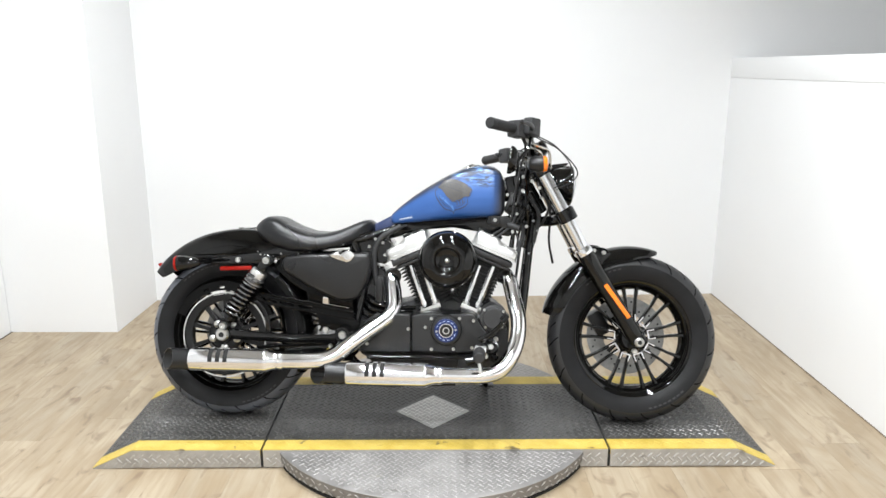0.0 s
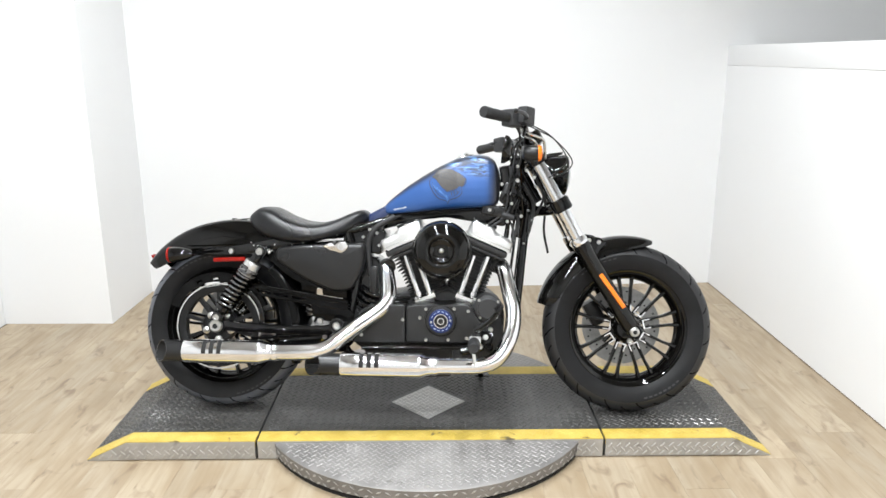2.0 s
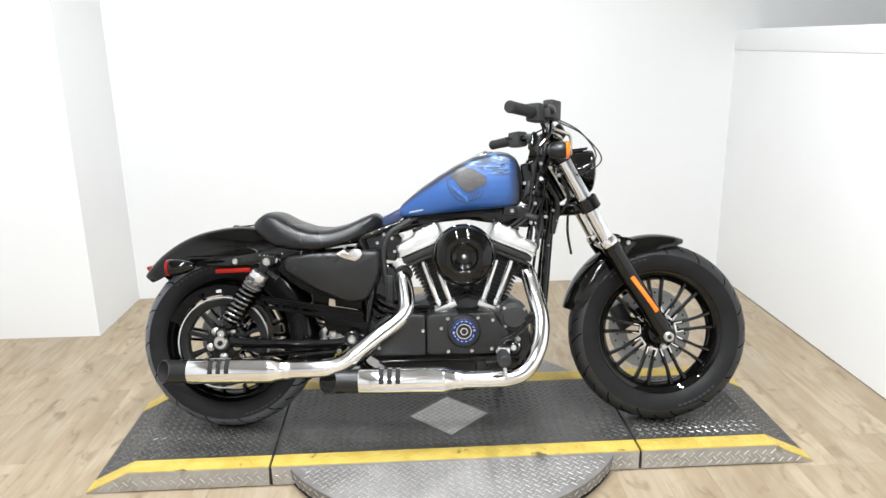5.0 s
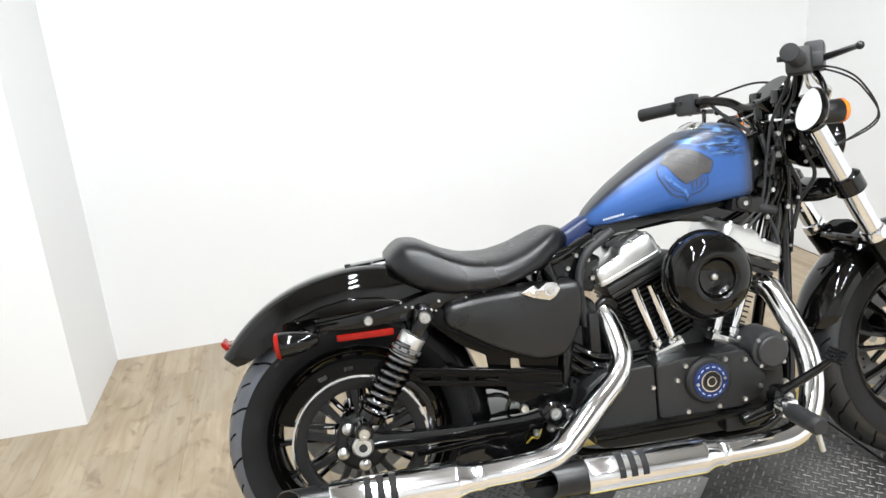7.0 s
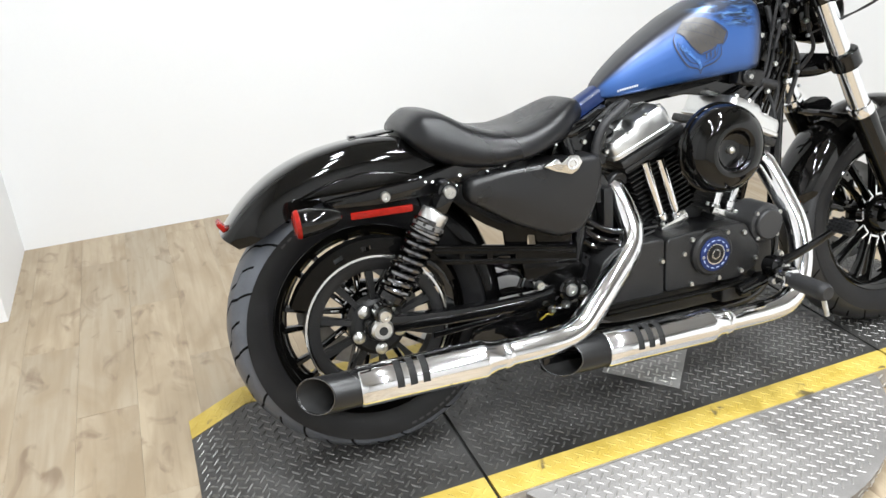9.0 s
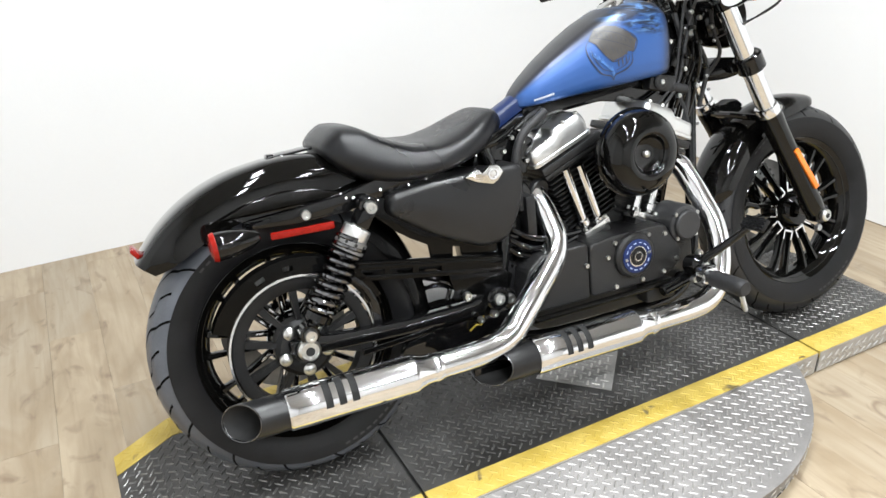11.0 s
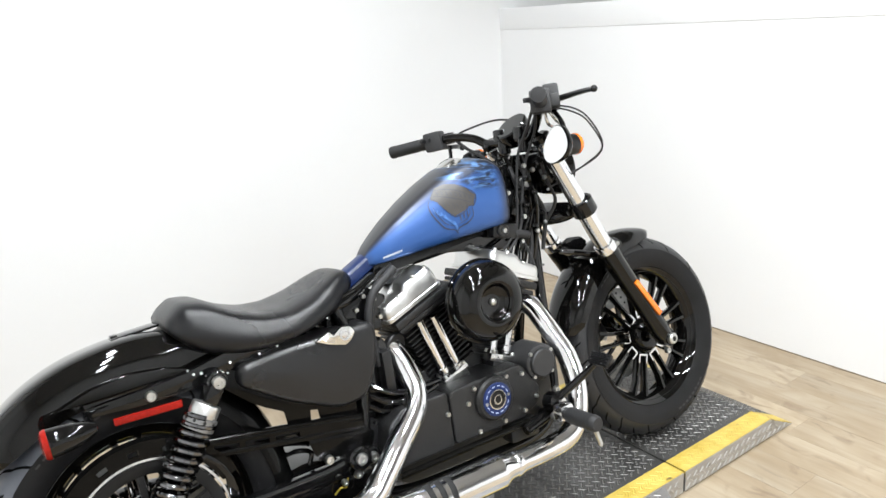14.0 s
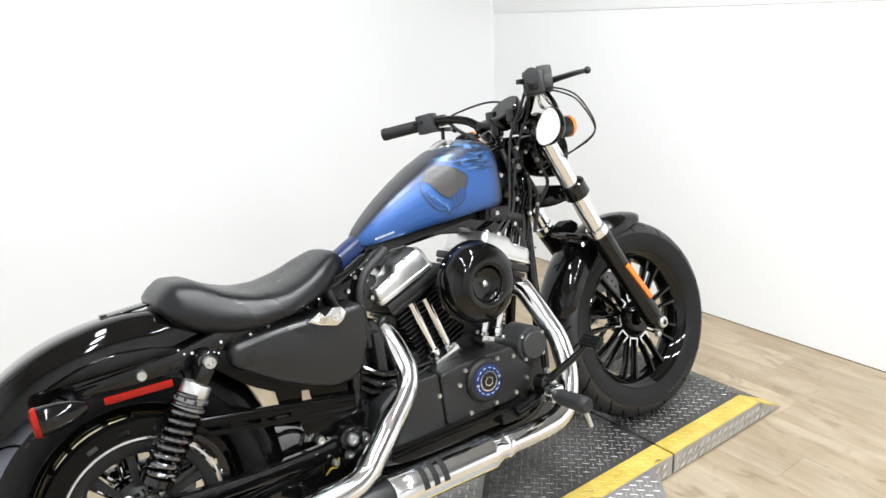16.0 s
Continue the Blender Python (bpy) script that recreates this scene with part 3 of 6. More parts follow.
part("brake_disc", flat_ring(WF, 0.088, 0.085, 0.148, 0.005), M_DISC, fw, "drilled steel brake disc")
for i in range(36):
    a = 2 * math.pi * i / 36
    r = (0.105, 0.118, 0.131)[i % 3]
    part("disc_hole", rod(B(), (WF[0] + r * math.cos(a), 0.0845, WF[2] + r * math.sin(a)), (WF[0] + r * math.cos(a), 0.0915, WF[2] + r * math.sin(a)), 0.004, seg=8), M_GAP, fw)
g = B()
for i in range(5):
    a = 2 * math.pi * i / 5
    tube(g, [(WF[0] + 0.03 * math.cos(a), 0.07, WF[2] + 0.03 * math.sin(a)), (WF[0] + 0.09 * math.cos(a + 0.15), 0.088, WF[2] + 0.09 * math.sin(a + 0.15))], 0.008, 8, 1)
part("disc_carrier", g, M_BLACKTUBE, fw)
part("brake_disc", flat_ring(WR, 0.10, 0.085, 0.146, 0.005), M_DISC, rw, "steel brake disc")
# final drive pulley on the right of the rear wheel
g = lathe(B(), [(0.124, -0.016), (0.129, -0.019), (0.148, -0.019), (0.148, 0.016), (0.124, 0.016)], (0, -0.094, WR[2]), (0, 1, 0), 72, close=True)
pul = part("drive_pulley", g, M_PULLEY, rw, "black belt pulley")
part("pulley_flange", lathe(B(), [(0.1515, -0.0215), (0.156, -0.0215), (0.156, -0.0165), (0.1515, -0.0165)], (0, -0.094, WR[2]), (0, 1, 0), 72, close=True), M_ALU, rw, "thin bright pulley flange")
for i in range(10):
    a = 2 * math.pi * i / 10 + 0.35
    d = Vector((math.cos(a), 0, math.sin(a)))
    s = Vector((-math.sin(a), 0, math.cos(a)))
    part("pulley_spoke", loft(B(), [[Vector((0, -0.098, WR[2])) + d * r + s * w * u + Vector((0, 0.010 * v, 0)) for u, v in ((-1, -1), (1, -1), (1, 1), (-1, 1))] for r, w in ((0.03, 0.012), (0.065, 0.0055), (0.127, 0.008))]), M_PULLEY, rw)
part("pulley_hub", lathe(B(), [(0.060, 0.03), (0.062, -0.012), (0.052, -0.022), (0.03, -0.024), (0.026, -0.04)], (0, -0.094, WR[2]), (0, 1, 0), 32), M_PULLEY, rw)
for i in range(5):
    a = 2 * math.pi * i / 5 + 0.95
    part("pulley_bolt", lathe(B(), [(0.0135, 0), (0.0135, 0.008), (0.009, 0.0125), (0.003, 0.014)], (0.047 * math.cos(a), -0.112, WR[2] + 0.047 * math.sin(a)), (0, -1, 0), 14), M_STEEL, rw, "domed steel bolt")

# axles
g = lathe(B(), [(0.024, 0), (0.024, 0.012), (0.019, 0.018), (0.009, 0.018), (0.009, 0.004)], (0.0, -0.150, RW[2]), (0, -1, 0), 20)
part("rear_axle_nut", g, M_STEEL, bike, "steel axle nut")
part("axle_bore", rod(B(), (0, -0.1655, RW[2]), (0, -0.1688, RW[2]), 0.0095, seg=18), M_GAP, bike)
part("axle_bore", rod(B(), (FW[0] + 0.004, -0.150, FW[2]), (FW[0] + 0.004, -0.1528, FW[2]), 0.0075, seg=18), M_GAP, bike)
part("rear_axle", rod(B(), (0, -0.152, RW[2]), (0, 0.15, RW[2]), 0.0125), M_STEEL, bike)
part("front_axle", rod(B(), (FW[0] + 0.004, -0.138, FW[2]), (FW[0] + 0.004, 0.14, FW[2]), 0.011), M_STEEL, bike)
part("front_axle_nut", lathe(B(), [(0.017, 0), (0.017, 0.010), (0.013, 0.014), (0.007, 0.014), (0.006, 0.003)], (FW[0] + 0.004, -0.138, FW[2]), (0, -1, 0), 20), M_STEEL, bike, "bright hollow axle end")


# ---- fenders
def fender(name, c, stations, half, depth, label, shoulder=True, material=M_BLACK):
    """A curved guard round c: stations of (angle, crest radius, half width, depth of the sides)."""
    rings = []
    ang = [s[0] for s in stations]
    n = 36
    for i in range(n + 1):
        a = ang[0] + (ang[-1] - ang[0]) * i / n
        r, h, d = (np.interp(a, ang, [s[k] for s in stations]) for k in (1, 2, 3))
        t = Vector((math.cos(radians(a)), 0, math.sin(radians(a))))
        ring = []
        flat = ((-1.0, -1.0), (-1.0, -0.70), (-0.99, -0.46), (-0.96, -0.29), (-0.90, -0.165), (-0.79, -0.075), (-0.62, -0.024), (-0.35, -0.006), (0, 0))
        curved = ((-1.0, -1.0), (-1.0, -0.80), (-0.97, -0.60), (-0.90, -0.43), (-0.79, -0.28), (-0.64, -0.16), (-0.46, -0.08), (-0.24, -0.02), (0, 0))
        ring = list(flat if shoulder else curved)
        ring += [(-u, v) for u, v in ring[-2::-1]]
        rings.append([Vector(c) + t * (r + v * d) + Vector((0, u * h, 0)) for u, v in ring])
    ob = part(name, loft(B(), rings, closed=False, caps=False), material, bike, label, smooth=60)
    ob.matrix_local = LEAN
    return shell(ob, 0.0035, 0.0)


fender("rear_fender", WR, [(46, 0.466, 0.082, 0.10), (58, 0.447, 0.088, 0.12), (75, 0.403, 0.094, 0.115), (95, 0.387, 0.096, 0.10), (116, 0.378, 0.096, 0.085), (130, 0.371, 0.094, 0.07), (137, 0.367, 0.088, 0.055), (141, 0.367, 0.072, 0.04)], 0.09, 0.1, "gloss black rear fender")
fender("front_fender", WF, [(74, 0.336, 0.030, 0.016), (79, 0.338, 0.054, 0.034), (92, 0.341, 0.066, 0.055), (120, 0.345, 0.070, 0.068), (150, 0.344, 0.070, 0.07), (160, 0.342, 0.062, 0.06), (165, 0.340, 0.044, 0.04)], 0.075, 0.06, "gloss black front fender", False)
fender("mud_guard", WR, [(-28, 0.312, 0.060, 0.02), (-20, 0.313, 0.078, 0.045), (20, 0.317, 0.084, 0.06), (50, 0.332, 0.086, 0.07)], 0.08, 0.05, "black inner mud guard", False, M_GUARD)
part("tail_lamp", box(B(), (-0.281, 0, 0.552), (0.010, 0.050, 0.026), 0.004, Euler((0, radians(-35), 0)).to_matrix()), M_RED, bike, "small red lamp on the fender tip")
part("seat_bracket", prism(prism(B(), [(0.01, 0.693), (0.13, 0.703), (0.13, 0.708), (0.01, 0.698)], 0.0, 0.044, 0.001), [(0.01, 0.686), (0.024, 0.688), (0.024, 0.702), (0.01, 0.702)], 0.012, 0.032, 0.001), M_BLACKTUBE, bike, "black seat mounting tab")

for s in (-1, 1):
    # fender strut
    strut = part("fender_strut", prism(B(), rounded([(-0.075, 0.571), (0.02, 0.570), (0.13, 0.578), (0.26, 0.606), (0.42, 0.640), (0.42, 0.668), (0.25, 0.648), (0.12, 0.616), (0.0, 0.598), (-0.075, 0.588)], 0.008), s * 0.098, s * 0.118, 0.004), M_BLACKTUBE, bike, "gloss black fender strut")
    for v in strut.data.vertices:
        v.co.y -= s * 0.24 * max(0.0, 0.10 - v.co.x)
    # added panel: gives the fender's reflection band a shape of its own
    part("reflection_panel", prism(B(), rounded([(-0.13, 0.602), (-0.06, 0.628), (0.013, 0.640), (0.08, 0.633), (0.15, 0.612), (0.02, 0.603)], 0.012), s * 0.088, s * 0.0985, 0.003), M_BLACK, strut, "raised gloss black panel in place of a reflection on the fender")
    part("strut_bolt", bolt(B(), (0.046, s * 0.106, 0.587), (0, s, 0), 0.0115, 0.010), M_STEEL, strut, "domed steel bolt")
    part("side_reflector", box(B(), (0.036, s * 0.108, 0.556), (0.130, 0.008, 0.015), 0.003, Euler((0, radians(-3), s * radians(14))).to_matrix()), M_RED, strut, "long red reflector")
    # rear turn signal
    sig = part("rear_turn_signal", lathe(B(), [(0.006, 0.0), (0.010, 0.002), (0.019, 0.020), (0.025, 0.046), (0.0272, 0.066), (0.0275, 0.080), (0.026, 0.084)], (-0.064, s * 0.192, 0.582), (-1, 0, -0.05), 28), M_SMOKE, bike, "bullet-shaped black turn signal")
    part("lens", lathe(B(), [(0.0282, 0.081), (0.0282, 0.085), (0.0255, 0.090), (0.016, 0.093), (0.004, 0.094)], (-0.064, s * 0.192, 0.582), (-1, 0, -0.05), 28), M_RED, sig, "red signal lens")
    part("stalk", tube(B(), [(-0.068, s * 0.076, 0.578), (-0.072, s * 0.135, 0.580), (-0.085, s * 0.182, 0.581)], 0.008, 10), M_BLACKTUBE, sig)
    # shock absorber
    top, bot = Vector((0.166, s * 0.150, 0.590)), Vector((0.006, s * 0.150, 0.352))
    ax = (top - bot).normalized()
    L = (top - bot).length
    sh = part("shock_absorber", rod(B(), bot + ax * 0.01, top - ax * 0.02, 0.0125, seg=16), M_BLACKTUBE, bike, "black coil spring shock absorber")
    q = basis(ax)
    turns = 9.5
    hel = []
    for i in range(int(turns * 14) + 1):
        a = 2 * math.pi * i / 14
        hel.append(bot + ax * (0.050 + 0.165 * i / (turns * 14)) + q @ Vector((0.0305 * math.cos(a), 0.0305 * math.sin(a), 0)))
    part("spring", tube(B(), hel, 0.006, 8, 1), M_SPRING, sh, "gloss black coil spring")
    part("upper_cover", lathe(B(), [(0.027, L - 0.074), (0.0295, L - 0.072), (0.0295, L - 0.050), (0.028, L - 0.047), (0.014, L - 0.046), (0.012, L - 0.030)], bot, ax, 24), M_ROCKER, sh, "bright aluminium shock collar")
    part("preload_collar", lathe(B(), [(0.028, L - 0.100), (0.0335, L - 0.099), (0.0335, L - 0.090), (0.0325, L - 0.089), (0.0325, L - 0.0875), (0.0335, L - 0.0865), (0.0335, L - 0.075), (0.028, L - 0.073)], bot, ax, 24), M_COLLAR, sh, "grey notched preload collar")
    for k in range(10):
        a = 2 * math.pi * k / 10
        part("collar_notch", rod(B(), bot + ax * (L - 0.081) + q @ Vector((0.031 * math.cos(a), 0.031 * math.sin(a), 0)), bot + ax * (L - 0.081) + q @ Vector((0.0340 * math.cos(a), 0.0340 * math.sin(a), 0)), 0.0036, seg=8), M_GAP, sh)
    part("top_yoke", box(B(), top - ax * 0.024, (0.046, 0.030, 0.042), 0.007, q), M_BLACKTUBE, sh)
    part("lower_collar", lathe(B(), [(0.02, 0.024), (0.033, 0.034), (0.033, 0.048), (0.02, 0.052)], bot, ax, 20), M_BLACKTUBE, sh)
    for p in (top, bot):
        part("eyelet", rod(B(), p + Vector((0, s * -0.02, 0)), p + Vector((0, s * 0.014, 0)), 0.021, seg=20, bevel=0.003), M_BLACKTUBE, sh)
        part("eyelet_bolt", bolt(B(), p + Vector((0, s * 0.014, 0)), (0, s, 0), 0.0145, 0.011), M_STEEL, sh, "domed steel bolt")
    # swing arm
    arm = part("swing_arm", prism(B(), rounded([(-0.035, 0.302), (0.05, 0.297), (0.25, 0.287), (0.45, 0.284), (0.50, 0.31), (0.48, 0.340), (0.38, 0.322), (0.24, 0.320), (0.08, 0.329), (0.02, 0.338), (-0.035, 0.337)], 0.012), s * 0.112, s * 0.142, 0.006), M_BLACKTUBE, bike, "black swing arm")
    part("arm_pivot", rod(B(), (0.475, s * 0.10, 0.315), (0.475, s * 0.150, 0.315), 0.022, bevel=0.004), M_BLACKTUBE, arm)
    part("pivot_bolt", bolt(B(), (0.475, s * 0.150, 0.315), (0, s, 0), 0.012, 0.010), M_STEEL, arm)

# belt and guard
g = B()
prof = []
c0, r0, c1, r1 = Vector((0, RW[2] - 0.006)), 0.149, Vector((0.485, 0.335)), 0.050
for i in range(25):
    a = radians(84 + 192 * i / 24)
    prof.append((c0[0] + r0 * math.cos(a), c0[1] + r0 * math.sin(a)))
for i in range(13):
    a = radians(-84 + 168 * i / 12)
    prof.append((c1[0] + r1 * math.cos(a), c1[1] + r1 * math.sin(a)))
rows = [[g.verts.new((x, y, z)) for x, z in prof] for y in (-0.108, -0.084)]
for i in range(len(prof)):
    j = (i + 1) % len(prof)
    g.faces.new((rows[0][i], rows[0][j], rows[1][j], rows[1][i]))
shell(part("drive_belt", g, M_RUBBER, bike, "toothed black drive belt"), 0.005, 1.0)
g = B()
for i in range(22):
    a = 2 * math.pi * i / 22
    box(g, (0.485 + 0.047 * math.cos(a), -0.096, 0.335 + 0.047 * math.sin(a)), (0.010, 0.026, 0.006), 0.001, Euler((0, -a, 0)).to_matrix())
rod(g, (0.485, -0.11, 0.335), (0.485, -0.08, 0.335), 0.043, seg=24)
part("front_pulley", g, M_SATIN, bike, "toothed gearbox pulley")
guard = B()


def guard_z(x):
    return 0.468 - (x - 0.115) * 0.166


# straight run with three long slots: rails above and below, bridges between
for lo, hi in ((-0.012, 0.0), (-0.036, -0.024)):
    prism(guard, [(0.10, guard_z(0.10) + lo), (0.10, guard_z(0.10) + hi), (0.475, guard_z(0.475) + hi), (0.475, guard_z(0.475) + lo)], -0.128, -0.122, 0.001)
for xa, xb in ((0.10, 0.140), (0.192, 0.204), (0.256, 0.270), (0.324, 0.475)):
    prism(guard, [(xa, guard_z(xa) - 0.028), (xa, guard_z(xa) - 0.008), (xb, guard_z(xb) - 0.008), (xb, guard_z(xb) - 0.028)], -0.1275, -0.1225)
prism(guard, [(0.10, guard_z(0.10)), (0.10, guard_z(0.10) + 0.004), (0.475, guard_z(0.475) + 0.004), (0.475, guard_z(0.475))], -0.128, -0.106, 0.001)
prism(guard, rounded([(0.335, 0.410), (0.47, 0.384), (0.50, 0.362), (0.49, 0.332), (0.40, 0.334), (0.350, 0.352)], 0.006), -0.1275, -0.1225, 0.001)
bracket = [(0.100, 0.440), (0.118, 0.432), (0.136, 0.414), (0.150, 0.385), (0.153, 0.322)]
part("guard_bracket", prism(B(), bracket + [(0.172, 0.322), (0.168, 0.372), (0.154, 0.408), (0.138, 0.430), (0.124, 0.444)], -0.134, -0.124, 0.002), M_BLACKTUBE, bike, "curved black guard bracket")
def guard_arc(r0, r1, i, y0, y1):
    a0, a1 = radians(22 + 6.8 * i), radians(22 + 6.8 * (i + 1))
    prism(guard, [(r * math.cos(a), RW[2] + r * math.sin(a)) for r, a in ((r0, a0), (r1, a0), (r1, a1), (r0, a1))], y0, y1)


# arched run over the pulley with two slots, and its rolled outer rim
for i in range(20):
    if i in (10, 13):
        guard_arc(0.157, 0.165, i, -0.128, -0.122)
        guard_arc(0.176, 0.187, i, -0.128, -0.122)
    else:
        guard_arc(0.157, 0.187, i, -0.128, -0.122)
    guard_arc(0.187, 0.191, i, -0.129, -0.100)
tube(guard, [(0.12, -0.129, guard_z(0.12) + 0.003), (0.30, -0.129, guard_z(0.30) + 0.003), (0.472, -0.129, guard_z(0.472) + 0.003)], 0.0035, 8)
part("belt_guard", guard, M_GUARD, bike, "slotted gloss black belt guard")
part("lower_guard", prism(B(), rounded([(0.12, 0.262), (0.45, 0.286), (0.45, 0.296), (0.12, 0.276)], 0.003), -0.132, -0.10, 0.002), M_BLACKTUBE, bike)
for p, r in (((0.376, -0.13, 0.338), 0.011), ((0.44, -0.16, 0.325), 0.015), ((0.43, -0.15, 0.290), 0.010), ((0.395, -0.15, 0.283), 0.008)):
    part("frame_bolt", bolt(B(), p, (0, -1, 0), r, 0.012), M_STEEL, bike, "steel frame bolt")
part("swing_arm_bridge", box(B(), (0.345, 0, 0.285), (0.10, 0.21, 0.07), 0.012), M_BLACKTUBE, bike, "black swing arm bridge")
part("exhaust_crossover", tube(B(), [(0.30, -0.19, 0.225), (0.34, -0.10, 0.215), (0.36, 0.0, 0.21), (0.36, 0.12, 0.21)], 0.024, 14), M_BLACKTUBE, bike, "black exhaust crossover pipe")
part("muffler_mount", prism(B(), rounded([(0.20, 0.222), (0.46, 0.222), (0.50, 0.262), (0.47, 0.292), (0.36, 0.288), (0.22, 0.262)], 0.012), -0.128, -0.112, 0.003), M_BLACKTUBE, bike, "black muffler mounting plate")
part("peg_mount", rod(B(), (0.44, -0.10, 0.325), (0.44, -0.165, 0.325), 0.028, bevel=0.004), M_BLACKTUBE, bike)
part("wire", tube(B(), [(0.375, -0.135, 0.255), (0.385, -0.15, 0.272), (0.40, -0.145, 0.268), (0.415, -0.13, 0.285)], 0.0022, 8), M_WIRE, bike, "loose yellow wire")

# ---- frame
g = B()
tube(g, [(1.125, 0, 0.87), (1.02, 0, 0.83), (0.85, 0, 0.755), (0.62, 0, 0.695), (0.45, 0, 0.655), (0.25, 0, 0.64)], 0.022, 12)
frm = part("frame", g, M_BLACKTUBE, bike, "gloss black tubular frame")
for s in (-1, 1):
    part("down_tube", tube(B(), [(1.128, s * 0.022, 0.775), (1.112, s * 0.035, 0.62), (1.092, s * 0.060, 0.43), (1.070, s * 0.085, 0.27), (1.00, s * 0.105, 0.190), (0.85, s * 0.112, 0.178), (0.60, s * 0.112, 0.180), (0.48, s * 0.112, 0.215), (0.45, s * 0.112, 0.30)], 0.0155, 12), M_BLACKTUBE, frm)
    part("rear_tube", tube(B(), [(0.60, s * 0.04, 0.70), (0.50, s * 0.085, 0.67), (0.38, s * 0.098, 0.645), (0.24, s * 0.100, 0.625)], 0.014, 12), M_BLACKTUBE, frm)
    part("rear_upright", tube(B(), [(0.47, s * 0.09, 0.66), (0.505, s * 0.10, 0.52), (0.485, s * 0.105, 0.36)], 0.014, 12), M_BLACKTUBE, frm)
    g = B()
    prism(g, rounded([(1.045, 0.845), (1.10, 0.83), (1.125, 0.76), (1.06, 0.745), (1.02, 0.775)], 0.01), s * 0.028, s * 0.036, 0.002)
    gus = part("neck_gusset", g, M_SATIN, frm)
    part("gusset_bolt", bolt(B(), (1.068, s * 0.036, 0.806), (0, s, 0), 0.012, 0.01), M_STEEL, gus, "domed steel bolt")
part("backbone_tray", prism(B(), rounded([(0.60, 0.690), (0.615, 0.728), (0.80, 0.742), (1.05, 0.758), (1.09, 0.735), (1.04, 0.680), (0.97, 0.690), (0.83, 0.712), (0.70, 0.700)], 0.008), -0.034, 0.034, 0.004), M_BLACKTUBE, frm, "black wiring tray under the tank")
steer = Vector((0.5, 0, -0.866))
part("steering_head", rod(B(), (1.075, 0, 0.905), (1.155, 0, 0.765), 0.032, seg=24, bevel=0.004), M_BLACKTUBE, frm)

# ---- fork
TOP, KNEE, END = Vector((1.128, 0, 0.955)), Vector((1.312, 0, 0.620)), Vector((1.502, 0, 0.314))
FY = 0.113
for s in (-1, 1):
    o = Vector((0, s * FY, 0))
    d = (KNEE - TOP).normalized()
    st = part("fork_tube", rod(B(), TOP + o, KNEE + o + d * 0.04, 0.0245, seg=28), M_FORK, bike, "polished upper fork tube")
    part("tube_cap", lathe(B(), [(0.0265, 0), (0.0265, 0.014), (0.018, 0.020)], TOP + o - d * 0.006, -d, 24), M_BLACK, st)
    d2 = (END - KNEE).normalized()
    leg = part("fork_leg", lathe(B(), [(0.030, 0.0), (0.0315, 0.02), (0.030, 0.05), (0.028, 0.26), (0.031, 0.325), (0.030, 0.355), (0.022, 0.375)], KNEE + o - d2 * 0.01, d2, 28), M_BLACK, bike, "gloss black fork leg")
    part("fork_seal", lathe(B(), [(0.0255, -0.020), (0.029, -0.018), (0.0315, -0.006), (0.0315, 0.004), (0.03, 0.008)], KNEE + o - d2 * 0.01, d2, 28), M_CHROME, leg, "bright seal collar")
    part("fork_reflector", box(B(), (1.421, s * (FY + 0.031), 0.459), (0.016, 0.008, 0.146), 0.003, Euler((0, radians(-36.0), 0)).to_matrix()), M_AMBER, leg, "long amber reflector")
    part("axle_lug", rod(B(), (1.504, s * (FY - 0.02), 0.314), (1.504, s * (FY + 0.024), 0.314), 0.027, seg=24, bevel=0.004), M_BLACK, leg)
    part("pinch_bolt", bolt(B(), (1.488, s * (FY + 0.016), 0.278), (0, s, 0), 0.010, 0.012), M_STEEL, leg)
    br = part("fender_bracket", prism(B(), rounded([(1.30, 0.635), (1.335, 0.650), (1.385, 0.645), (1.41, 0.625), (1.385, 0.60), (1.36, 0.555), (1.335, 0.57)], 0.008), s * 0.072, s * 0.080, 0.003), M_BLACKTUBE, bike, "black fender bracket")
    for bx, bz in ((1.345, 0.635), (1.38, 0.628), (1.35, 0.585)):
        part("bracket_bolt", bolt(B(), (bx, s * 0.080, bz), (0, s, 0), 0.008, 0.009), M_STEEL, br)
    part("fork_brace", tube(B(), [(1.310, s * 0.100, 0.610), (1.300, s * 0.06, 0.612), (1.296, 0, 0.614)], 0.010, 10), M_BLACKTUBE, br)
d = (KNEE - TOP).normalized()
n1 = Vector((d[2], 0, -d[0])) * -1
for cpos, name, rr, hh in ((Vector((1.238, 0, 0.762)), "lower_fork_clamp", 0.036, 0.046), (Vector((1.150, 0, 0.918)), "upper_fork_clamp", 0.033, 0.030)):
    g = B()
    for s in (-1, 1):
        rod(g, cpos + Vector((0, s * FY, 0)) - d * hh / 2, cpos + Vector((0, s * FY, 0)) + d * hh / 2, rr, seg=28, bevel=0.004)
    box(g, cpos + Vector((-0.022, 0, -0.006)), (0.05, 2 * FY - 0.03, hh * 0.5), 0.006, Euler((0, radians(-28.5), 0)).to_matrix())
    part(name, g, M_BLACKTUBE, bike, "black fork clamp")

